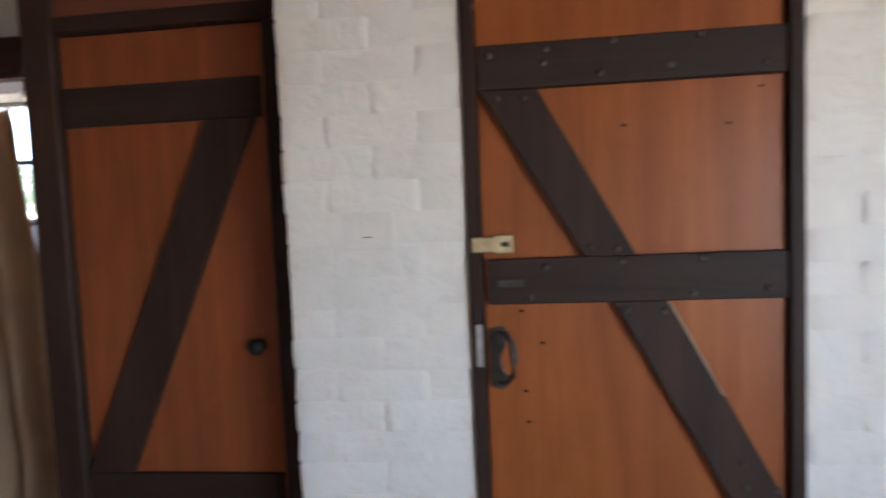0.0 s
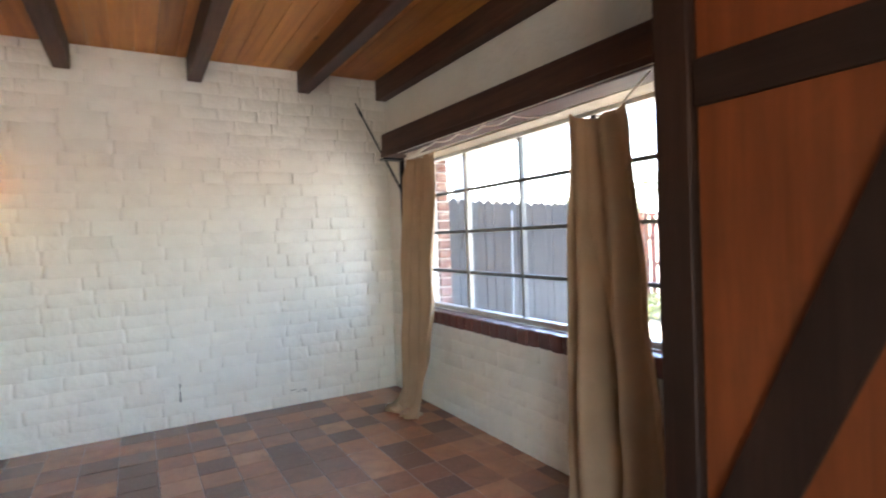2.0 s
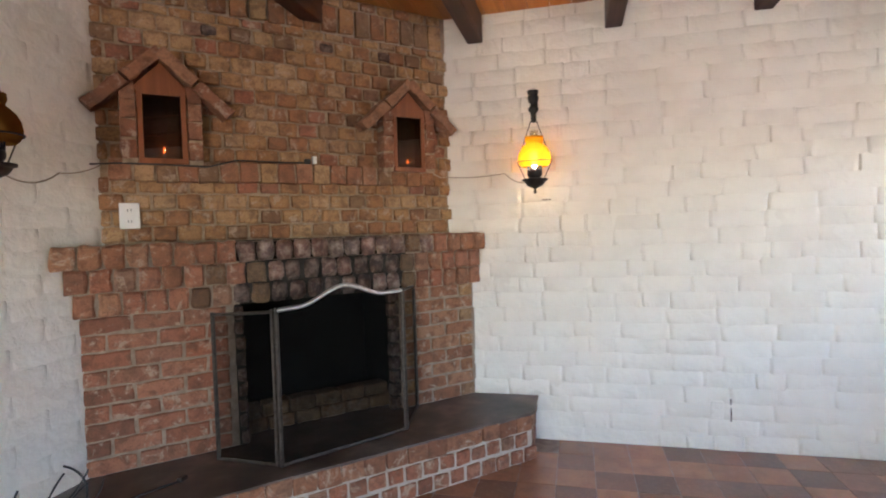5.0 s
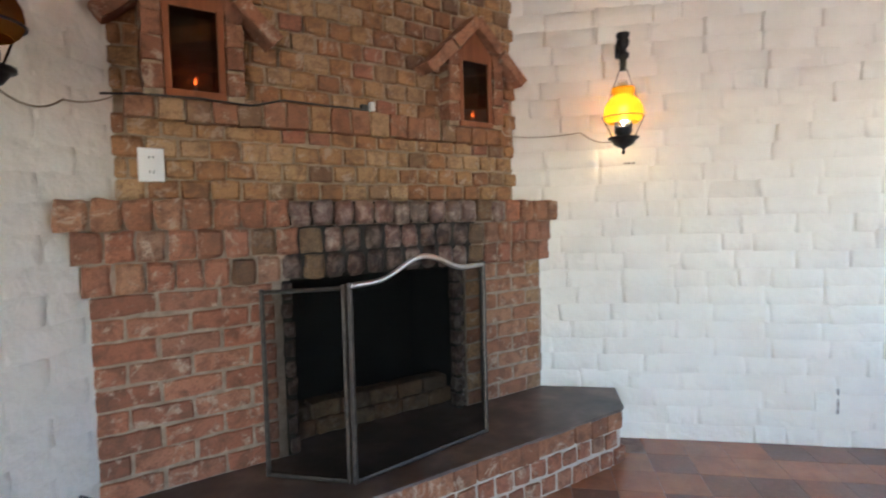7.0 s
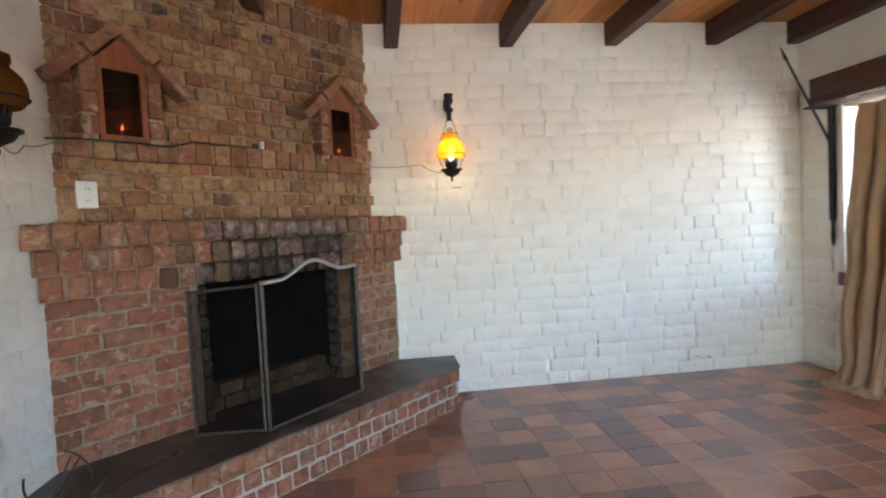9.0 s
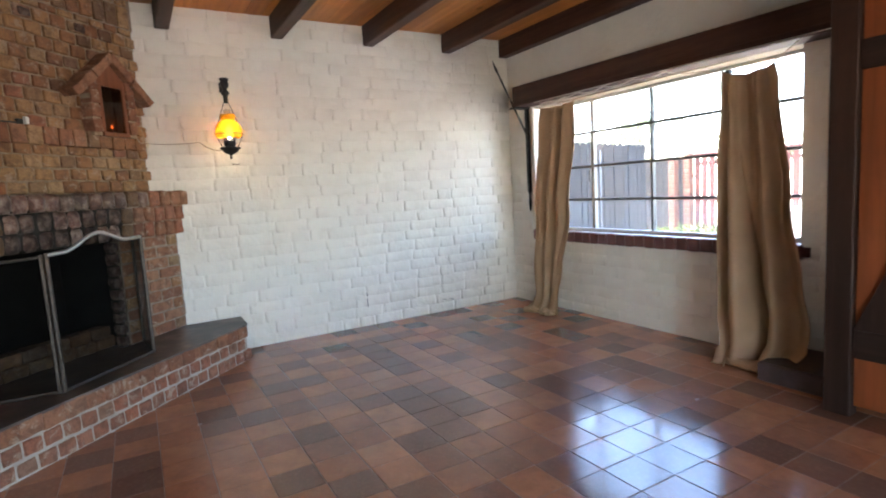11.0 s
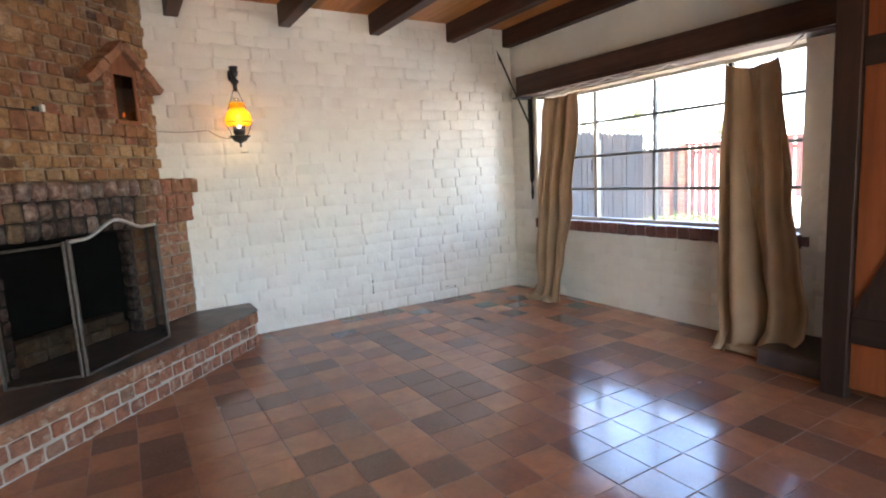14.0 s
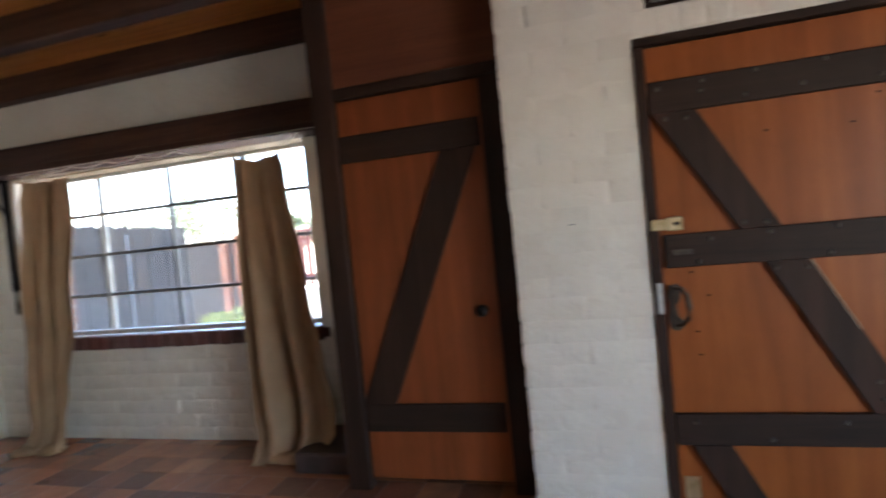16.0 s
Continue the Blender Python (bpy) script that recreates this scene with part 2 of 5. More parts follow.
def simple(name, stops, scale=8.0, rough=0.7, metal=0.0, stretch=(1, 1, 1), shift=False, bump_d=0.002, spread=0.0):
    m, n, l, b = material(name, rough, metal)
    v = coords(n, l, "Object", stretch, shift)
    a, f = noise_tex(n, l, v, scale, 5), noise_tex(n, l, v, scale * 7, 4)
    c = ramp(n, l, a, stops)
    if spread:
        oi = n.new("ShaderNodeObjectInfo")
        c = mix(n, l, 1.0, c, ramp(n, l, oi.outputs["Random"], [(0, (1 - spread,) * 3), (1, (1, 1, 1))]), 'MULTIPLY')
    l.new(c, b.inputs["Base Color"])
    bump(n, l, b, [(a, 0.3, bump_d), (f, 0.2, bump_d * 0.3)])
    return m


GROUT = simple("grey_grout", [(0.3, (0.20, 0.12, 0.085)), (0.7, (0.34, 0.23, 0.17))], 20, 0.6)


def brick_material(name, ramp_stops, soot=0.0, rough=0.85, bloom=0.0):
    m, n, l, b = material(name, rough)
    oi = n.new("ShaderNodeObjectInfo")
    base = ramp(n, l, oi.outputs["Random"], ramp_stops)
    v = coords(n, l, "Object", random_shift=True)
    blotch = noise_tex(n, l, v, 16, 6, 0.7, 0.3)
    c = mix(n, l, map_range(n, l, blotch, 0.36, 0.54, 0.65, 0.0), base, (0.10, 0.05, 0.032))
    c = mix(n, l, map_range(n, l, noise_tex(n, l, v, 13, 6, 0.75, 0.5), 0.55, 0.63, 0, 0.62), c, (0.47, 0.36, 0.27))
    fine = noise_tex(n, l, v, 130, 5, 0.75)
    c = mix(n, l, map_range(n, l, fine, 0.52, 0.66, 0, 0.6), c, (0.09, 0.05, 0.032))
    if soot:
        s = map_range(n, l, noise_tex(n, l, v, 9, 5, 0.65), 0.35, 0.72, soot, soot * 0.72)
        c = mix(n, l, s, c, (0.020, 0.018, 0.018))
    if bloom:
        c = mix(n, l, map_range(n, l, noise_tex(n, l, v, 16, 6, 0.7, 0.4), 0.46, 0.64, 0, bloom), c, (0.40, 0.31, 0.25))
    l.new(c, b.inputs["Base Color"])
    pits = n.new("ShaderNodeTexVoronoi")
    pits.inputs["Scale"].default_value = 90
    l.new(v, pits.inputs["Vector"])
    bump(n, l, b, [(blotch, 0.8, 0.007), (fine, 0.7, 0.0025), (pits.outputs["Distance"], 0.35, 0.0015)])
    return m


RED_STOPS = [(0.0, (0.20, 0.082, 0.050)), (0.25, (0.33, 0.125, 0.070)), (0.5, (0.27, 0.122, 0.074)), (0.75, (0.36, 0.150, 0.086)), (1.0, (0.26, 0.150, 0.096))]
TAN_STOPS = [(0.0, (0.24, 0.112, 0.056)), (0.25, (0.31, 0.150, 0.068)), (0.45, (0.35, 0.185, 0.080)), (0.65, (0.37, 0.215, 0.100)), (0.85, (0.43, 0.270, 0.140)), (1.0, (0.15, 0.080, 0.046))]
BRICK = brick_material("red_clay_brick", RED_STOPS)
BRICK_TAN = brick_material("tan_clay_brick", TAN_STOPS)
BRICK_BROWN = brick_material("brown_red_brick", [(0.0, (0.22, 0.094, 0.052)), (0.5, (0.29, 0.130, 0.070)), (1.0, (0.34, 0.172, 0.098))])
BRICK_SOOT = brick_material("sooty_brick", RED_STOPS, 0.92, 0.7, 0.30)
BRICK_BLOOM = brick_material("salt_stained_sooty_brick", RED_STOPS, 0.60, 0.5, 0.62)
BRICK_SOOT2 = brick_material("smoke_stained_brick", TAN_STOPS, 0.62)
BRICK_OUT = brick_material("orange_outdoor_brick", [(0.0, (0.15, 0.050, 0.030)), (1.0, (0.21, 0.080, 0.046))])
MORTAR_TAN = simple("dark_tan_mortar", [(0.3, (0.22, 0.155, 0.098)), (0.5, (0.30, 0.22, 0.145)), (0.7, (0.38, 0.29, 0.20))], 22, 0.95, bump_d=0.008)
MORTAR = simple("tan_mortar", [(0.3, (0.22, 0.160, 0.115)), (0.5, (0.28, 0.210, 0.155)), (0.7, (0.36, 0.280, 0.210))], 22, 0.95, bump_d=0.008)
MORTAR_SOOT = simple("sooty_mortar", [(0.3, (0.015, 0.013, 0.012)), (0.7, (0.05, 0.042, 0.034))], 10, 0.95, bump_d=0.004)
MORTAR_PALE = simple("pale_mortar", [(0.3, (0.40, 0.33, 0.27)), (0.7, (0.52, 0.45, 0.38))], 14, 0.95, bump_d=0.004)
SOOT = simple("soot_black", [(0.3, (0.003, 0.003, 0.003)), (0.7, (0.010, 0.009, 0.008))], 6, 0.95)
HEARTH_TOP = simple("dark_sealed_hearth", [(0.3, (0.045, 0.032, 0.026)), (0.5, (0.10, 0.068, 0.053)), (0.7, (0.21, 0.15, 0.115))], 4, 0.42, bump_d=0.010)
IRON = simple("black_wrought_iron", [(0.3, (0.018, 0.018, 0.02)), (0.7, (0.04, 0.04, 0.042))], 30, 0.45, 0.7)
DARK_METAL = simple("worn_dark_steel", [(0.3, (0.045, 0.037, 0.031)), (0.7, (0.10, 0.082, 0.068))], 40, 0.5, 0.7)
PEWTER = simple("pewter_trim", [(0.3, (0.45, 0.43, 0.40)), (0.7, (0.62, 0.60, 0.57))], 40, 0.35, 0.9)
BRASS = simple("worn_brass", [(0.3, (0.50, 0.38, 0.20)), (0.7, (0.72, 0.60, 0.38))], 30, 0.4, 0.85)
STEEL = simple("bright_steel", [(0.3, (0.5, 0.5, 0.5)), (0.7, (0.7, 0.7, 0.7))], 40, 0.3, 1.0)
PLASTIC_WHITE = simple("white_plastic", [(0.3, (0.76, 0.75, 0.72)), (0.7, (0.82, 0.81, 0.79))], 10, 0.35, bump_d=0.0003)
PLASTIC_BLACK = simple("black_plastic", [(0.3, (0.015, 0.015, 0.016)), (0.7, (0.03, 0.03, 0.03))], 10, 0.4, bump_d=0.0003)
CORD_BROWN = simple("brown_lamp_cord", [(0.3, (0.30, 0.24, 0.17)), (0.7, (0.40, 0.33, 0.25))], 30, 0.5, bump_d=0.0003)
CORD_WHITE = simple("cream_cord", [(0.3, (0.62, 0.56, 0.48)), (0.7, (0.72, 0.66, 0.58))], 30, 0.7, bump_d=0.0003)
HEAD_TAN = simple("tan_soffit_and_arris", [(0.3, (0.34, 0.27, 0.19)), (0.7, (0.44, 0.36, 0.26))], 9, 0.6, bump_d=0.001)
SASH = simple("dull_beige_sash", [(0.3, (0.26, 0.23, 0.19)), (0.7, (0.36, 0.32, 0.27))], 14, 0.55, bump_d=0.0006)
PIPE_GREY = simple("chalky_grey_pipe", [(0.3, (0.26, 0.26, 0.26)), (0.7, (0.36, 0.36, 0.36))], 12, 0.6, bump_d=0.0005)
WINDOW_PAINT = simple("cream_window_paint", [(0.3, (0.55, 0.52, 0.47)), (0.7, (0.68, 0.65, 0.6))], 14, 0.45, bump_d=0.0006)
# grey of the thin bars, darkened to hold their backlit shade
BAR_SHADED = simple("shaded_grey_bar", [(0.3, (0.11, 0.105, 0.10)), (0.7, (0.17, 0.16, 0.15))], 14, 0.6, bump_d=0.0006)
SILL_RED = simple("red_painted_brick", [(0.25, (0.10, 0.032, 0.025)), (0.6, (0.17, 0.055, 0.042)), (0.85, (0.24, 0.10, 0.07))], 12, 0.35, shift=True, bump_d=0.003, spread=0.3)
STEP_DARK = simple("dark_step_paint", [(0.3, (0.05, 0.032, 0.03)), (0.7, (0.09, 0.06, 0.055))], 8, 0.45)


def wood(name, light, mid, dark, axis="x", rough=0.5, ring=5.0, knots=False, coat=0.0):
    m, n, l, b = material(name, rough)
    st = {"x": (0.5, 9, 9), "y": (9, 0.5, 9), "z": (9, 9, 0.5)}[axis]
    v = coords(n, l, "Object", st)
    a = noise_tex(n, l, v, ring * 0.35, 4, 0.5, 0.8)
    f = noise_tex(n, l, v, ring * 4, 6, 0.65)
    c = ramp(n, l, a, [(0.25, dark), (0.5, mid), (0.75, light)])
    c = mix(n, l, map_range(n, l, f, 0.45, 0.75, 0, 0.45), c, dark)
    stain = noise_tex(n, l, coords(n, l), 1.6, 3)
    c = mix(n, l, map_range(n, l, stain, 0.42, 0.72, 0, 0.42), c, dark)
    blot = noise_tex(n, l, coords(n, l), 7.0, 6, 0.7, 0.6)
    c = mix(n, l, map_range(n, l, blot, 0.52, 0.72, 0, 0.28), c, dark)
    c = mix(n, l, map_range(n, l, blot, 0.30, 0.44, 0.22, 0.0), c, light)
    if knots:
        geo = n.new("ShaderNodeNewGeometry")
        c = mix(n, l, 1.0, c, ramp(n, l, geo.outputs["Random Per Island"], [(0, (0.72, 0.70, 0.68)), (1, (1.05, 1.0, 0.95))]), 'MULTIPLY')
        vo = n.new("ShaderNodeTexVoronoi")
        vo.inputs["Scale"].default_value = 1.0
        l.new(coords(n, l, "Object", (1.4, 4.2, 1)), vo.inputs["Vector"])
        c = mix(n, l, map_range(n, l, vo.outputs["Distance"], 0.03, 0.10, 0.85, 0.0), c, tuple(x * 0.35 for x in dark))
    l.new(c, b.inputs["Base Color"])
    b.inputs["Specular IOR Level"].default_value = 0.25
    b.inputs["Coat Weight"].default_value = coat
    b.inputs["Coat Roughness"].default_value = 0.25
    bump(n, l, b, [(f, 0.25, 0.0012), (a, 0.2, 0.002)])
    return m


BEAM = wood("dark_stained_beam", (0.11, 0.052, 0.032), (0.075, 0.034, 0.022), (0.04, 0.018, 0.013), "x", 0.55)
CEILING = wood("orange_pine_boards", (0.70, 0.30, 0.076), (0.60, 0.235, 0.056), (0.40, 0.145, 0.036), "x", 0.42, 4.0, True)
PLY = wood("orange_stained_plywood", (0.36, 0.108, 0.024), (0.29, 0.082, 0.018), (0.19, 0.050, 0.012), "z", 0.42, 3.0, coat=0.03)
PLY_RED = wood("red_brown_plywood", (0.30, 0.084, 0.026), (0.235, 0.063, 0.020), (0.15, 0.040, 0.013), "z", 0.42, 3.0, coat=0.03)
PLY_X = wood("red_stained_panel", (0.20, 0.07, 0.034), (0.16, 0.054, 0.027), (0.10, 0.034, 0.018), "x", 0.45, 3.0)
STRAP = wood("dark_brown_board", (0.050, 0.024, 0.015), (0.030, 0.015, 0.010), (0.014, 0.008, 0.006), "x", 0.62, 4.0)
STRAP_Z = wood("dark_brown_post", (0.058, 0.026, 0.016), (0.036, 0.017, 0.011), (0.018, 0.009, 0.006), "z", 0.62, 4.0)
NICHE_WOOD = wood("red_brown_wood", (0.30, 0.11, 0.045), (0.23, 0.08, 0.034), (0.14, 0.05, 0.022), "z", 0.45, 5.0)
FENCE_WOOD = wood("weathered_fence_board", (0.042, 0.034, 0.032), (0.030, 0.025, 0.024), (0.018, 0.015, 0.015), "z", 0.85, 4.0)


def fabric():
    m, n, l, b = material("tan_curtain_cloth", 0.9)
    v = coords(n, l)
    weave = noise_tex(n, l, coords(n, l, "Object", (1, 1, 0.15)), 260, 3)
    big = noise_tex(n, l, v, 3.0, 3)
    c = ramp(n, l, big, [(0.3, (0.41, 0.272, 0.160)), (0.7, (0.54, 0.37, 0.228))])
    l.new(mix(n, l, map_range(n, l, weave, 0.4, 0.7, 0, 0.3), c, (0.33, 0.23, 0.15)), b.inputs["Base Color"])
    bump(n, l, b, [(weave, 0.3, 0.0008)])
    tr, ms = n.new("ShaderNodeBsdfTranslucent"), n.new("ShaderNodeMixShader")
    tr.inputs[0].default_value = (0.45, 0.30, 0.18, 1)
    ms.inputs[0].default_value = 0.18
    l.new(b.outputs[0], ms.inputs[1])
    l.new(tr.outputs[0], ms.inputs[2])
    l.new(ms.outputs[0], n["Material Output"].inputs[0])
    return m


CLOTH = fabric()


def glass(name, dust_or_sheen=0.02, tint=(0.96, 0.98, 1.0), gloss=0.06):
    m, n, l, b = material(name, 0.02)
    t, g, d = n.new("ShaderNodeBsdfTransparent"), n.new("ShaderNodeBsdfGlossy"), n.new("ShaderNodeBsdfTranslucent")
    t.inputs[0].default_value = (*tint, 1)
    g.inputs["Roughness"].default_value = 0.02
    d.inputs[0].default_value = (0.8, 0.85, 0.9, 1)
    m1, m2 = n.new("ShaderNodeMixShader"), n.new("ShaderNodeMixShader")
    m1.inputs[0].default_value = gloss
    l.new(t.outputs[0], m1.inputs[1])
    l.new(g.outputs[0], m1.inputs[2])
    l.new(map_range(n, l, noise_tex(n, l, coords(n, l), 2.5, 5), 0.3, 0.8, dust_or_sheen * 0.5, dust_or_sheen * 1.5), m2.inputs[0])
    l.new(m1.outputs[0], m2.inputs[1])
    l.new(d.outputs[0], m2.inputs[2])
    l.new(m2.outputs[0], n["Material Output"].inputs[0])
    return m


GLASS = glass("dusty_window_glass", 0.010)
GLASS_HAZY = glass("hazy_window_glass", 0.026)
# the grey film on the niche panes stands in for reflections
GLASS_DARK = glass("reflection_grey_niche_glass", 0.09, (0.5, 0.45, 0.4), 0.08)
CHIMNEY = glass("lamp_chimney_glass", 0.03, (0.95, 0.93, 0.9), 0.1)


def mesh_screen():
    m, n, l, b = material("black_wire_mesh", 0.8)
    b.inputs["Base Color"].default_value = (0.006, 0.0055, 0.005, 1)
    b.inputs["Specular IOR Level"].default_value = 0.05
    t, ms = n.new("ShaderNodeBsdfTransparent"), n.new("ShaderNodeMixShader")
    ms.inputs[0].default_value = 0.48
    l.new(t.outputs[0], ms.inputs[1])
    l.new(b.outputs[0], ms.inputs[2])
    l.new(ms.outputs[0], n["Material Output"].inputs[0])
    return m


MESH = mesh_screen()


def amber(name, color, clear, tint):
    """Tinted glass: partly see-through, partly glowing with the light behind it."""
    m, n, l, b = material(name, 0.15)
    b.inputs["Base Color"].default_value = (*color, 1)
    b.inputs["Coat Weight"].default_value = 0.5
    tr, ms, ms2, tp = n.new("ShaderNodeBsdfTranslucent"), n.new("ShaderNodeMixShader"), n.new("ShaderNodeMixShader"), n.new("ShaderNodeBsdfTransparent")
    swirl = ramp(n, l, noise_tex(n, l, coords(n, l), 14, 3), [(0.3, tuple(x * 0.8 for x in color)), (0.7, color)])
    l.new(swirl, tr.inputs[0])
    tp.inputs[0].default_value = (*tint, 1)
    ms.inputs[0].default_value = 0.8
    ms2.inputs[0].default_value = clear
    l.new(b.outputs[0], ms.inputs[1])
    l.new(tr.outputs[0], ms.inputs[2])
    l.new(ms.outputs[0], ms2.inputs[1])
    l.new(tp.outputs[0], ms2.inputs[2])
    l.new(ms2.outputs[0], n["Material Output"].inputs[0])
    return m


AMBER = amber("lit_amber_glass", (0.84, 0.50, 0.045), 0.30, (1.0, 0.76, 0.27))
AMBER_OFF = amber("unlit_amber_glass", (0.42, 0.19, 0.04), 0.15, (0.7, 0.4, 0.1))


def glow(name, color, strength):
    m, n, l, b = material(name)
    b.inputs["Base Color"].default_value = (*color, 1)
    b.inputs["Emission Color"].default_value = (*color, 1)
    b.inputs["Emission Strength"].default_value = strength
    return m


BULB = glow("lit_bulb", (1.0, 0.86, 0.58), 2.2)
FLAME = glow("orange_candle_bulb", (1.0, 0.17, 0.03), 0.5)
LEAF = simple("yellow_green_leaf", [(0.3, (0.10, 0.14, 0.03)), (0.7, (0.20, 0.22, 0.06))], 6, 0.6, bump_d=0.0005)
LEAF_DARK = simple("dusty_green_leaf", [(0.3, (0.17, 0.19, 0.08)), (0.7, (0.26, 0.27, 0.13))], 6, 0.6, bump_d=0.0005)
BARK = simple("grey_bark", [(0.3, (0.12, 0.09, 0.07)), (0.7, (0.22, 0.17, 0.13))], 12, 0.9)
DIRT = simple("pale_desert_ground", [(0.3, (0.44, 0.37, 0.28)), (0.7, (0.58, 0.50, 0.40))], 1.5, 0.95, bump_d=0.01)
RED_METAL = simple("red_corrugated_metal", [(0.3, (0.11, 0.025, 0.018)), (0.7, (0.16, 0.042, 0.030))], 4, 0.5, bump_d=0.001)
CONCRETE = simple("pale_concrete", [(0.3, (0.60, 0.57, 0.51)), (0.7, (0.72, 0.69, 0.63))], 3.0, 0.85, bump_d=0.004)
STUCCO = simple("tan_stucco", [(0.3, (0.46, 0.38, 0.30)), (0.7, (0.56, 0.48, 0.39))], 5, 0.9, bump_d=0.004)

# ---- room shell ----
WX, WY, SY, EX, CZ = -5.05, 2.12, -2.89, 2.45, 2.85
PIER_Y, CLOSET_Y = 1.31, 1.51
shell_floor = structure("floor", box((WX - 0.3, SY - 0.3, -0.12), (EX + 0.3, 2.55, -0.0022)), GROUT, "terracotta and dark brown square clay tiles with grout lines", category="floor")
wall_west = structure("wall_west", box((WX - 0.3, SY - 0.3, -0.012), (WX - 0.0048, 2.52, 3.0)), WHITE, "white painted rough brick wall", category="wall")
wall_south = structure("wall_south", box((WX - 0.0105, SY - 0.25, -0.012), (EX, SY, 3.0)), WHITE, "white painted brick wall, joints nearly filled by paint", category="wall")
# unseen wall; its opening is added to hold the fill lamp
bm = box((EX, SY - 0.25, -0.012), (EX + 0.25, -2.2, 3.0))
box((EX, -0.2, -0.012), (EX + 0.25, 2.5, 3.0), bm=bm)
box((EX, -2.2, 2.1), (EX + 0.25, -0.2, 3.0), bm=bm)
wall_east = structure("wall_east", bm, PLASTER, "unseen white plastered wall with a wide opening added for fill light", category="wall")

# window wall, with the opening through it
W0, W1, WZ0, WZ1 = -4.62, -2.035, 0.785, 2.070
wb = WY + 0.0035
bm = box((WX - 0.0115, wb, -0.012), (W0, 2.5, 3.0))
box((W1, wb, -0.012), (EX, 2.5, 3.0), bm=bm)
box((W0, wb, -0.012), (W1, 2.5, WZ0 - 0.01), bm=bm)
box((W0, wb, WZ1), (W1, 2.5, 3.0), bm=bm)
wall_north = structure("wall_north", bm, WHITE, "white painted brick wall with a wide window", category="wall")

# wall with the plank door
D0, D1, DZ = -0.005, 0.965, 2.055
pb = PIER_Y + 0.0035
wall_entry = structure("wall_entry", box((-0.57, pb, -0.012), (D0, 1.56, 3.0)), WHITE, "white painted brick pier between the two doors", category="wall")
wall_entry_east = structure("wall_entry_east", box((D1, pb, -0.012), (EX, 1.56, 3.0)), WHITE, "white painted brick wall beside the entrance door", category="wall")
over_door = structure("wall_over_door", box((D0, pb, DZ), (D1, 1.56, 2.17)), WHITE, "white painted brick lintel over the entrance door", category="wall")
structure("wall_over_transom", box((D0, pb, 2.62), (D1, 1.56, 3.0)), WHITE, "white painted wall above the transom window", category="wall")
structure("wall_transom_side", box((D0, pb, 2.17), (0.06, 1.56, 2.62)), WHITE, "white painted jamb beside the transom window", category="wall")
structure("wall_transom_side", box((0.90, pb, 2.17), (D1, 1.56, 2.62)), WHITE, "white painted jamb beside the transom window", category="wall")

# ceiling boards
bm = bmesh.new()
y = SY - 0.1
while y < 2.5:
    box((WX - 0.05, y, CZ), (EX + 0.1, y + 0.136, CZ + 0.03), bm=bm)
    y += 0.14
box((WX - 0.3, SY - 0.3, CZ + 0.032), (EX + 0.3, 2.55, CZ + 0.16), bm=bm)
ceiling = structure("ceiling", bm, CEILING, "orange knotty pine ceiling boards", category="ceiling")

# beams
for yc in (2.07, 1.35, 0.49, -0.36, -1.25, -2.10, -2.84):
    bm = box((WX - 0.02, yc - 0.052, 2.668), (EX + 0.05, yc + 0.052, CZ + 0.005), 0.006)
    tagged(part("ceiling_beam", bm, BEAM, None, "dark stained wooden ceiling beam"), category="beam", group="ceiling beams", kind="structure")

# ---- window ----
window_1 = thing("window_1", ((W0 + W1) / 2, 2.30, WZ0), "wide steel casement window with small dusty panes", "window", kind="structure")
FY = 2.305
fr = 0.035
part("window_frame", box((W0, FY - 0.03, WZ0), (W1, FY + 0.03, WZ0 + fr), 0.003, box((W0, FY - 0.03, WZ1 - fr), (W1, FY + 0.03, WZ1), 0.003, box((W0, FY - 0.03, WZ0 + fr), (W0 + fr, FY + 0.03, WZ1 - fr), 0.003, box((W1 - fr, FY - 0.03, WZ0 + fr), (W1, FY + 0.03, WZ1 - fr), 0.003)))), WINDOW_PAINT, window_1)
cols = [W0 + fr, -3.985, -3.308, -2.632, W1 - fr]
rows_z = [WZ0 + fr, 1.102, 1.424, 1.748, WZ1 - fr]
for i, x in enumerate(cols[1:-1]):
    w = 0.030 if i != 1 else 0.018
    part("mullion", box((x - w / 2 - 0.003, FY - 0.022, WZ0 + fr), (x + w / 2 + 0.003, FY + 0.022, WZ1 - fr), 0.003), SASH if i == 0 else BAR_SHADED, window_1)
for i in range(4):
    for j in range(4):
        a, b2 = cols[i] + 0.008, cols[i + 1] - 0.008
        if j:
            part("glazing_bar", box((cols[i], FY - 0.016, rows_z[j] - 0.012), (cols[i + 1], FY + 0.016, rows_z[j] + 0.012), 0.002), BAR_SHADED, window_1)
        pane = part("pane", box((a - 0.006, FY - 0.002, rows_z[j] + (0.006 if j else 0)), (b2 + 0.006, FY + 0.002, rows_z[j + 1] - 0.006)), GLASS if j else GLASS_HAZY, window_1)
        pane.visible_shadow = False
bm = tube([(-3.985, FY - 0.035, 1.40), (-3.985, FY - 0.06, 1.38), (-3.99, FY - 0.065, 1.31), (-3.995, FY - 0.05, 1.27)], [0.010, 0.010, 0.007, 0.005])
part("window_handle", bm, DARK_METAL, window_1, "tarnished metal casement handle")
part("window_head", box((W0 - 0.05, WY - 0.02, WZ1 + 0.002), (-1.72, WY + 0.006, 2.083), 0.003), WHITE_TRIM, window_1, "cream painted head trim")
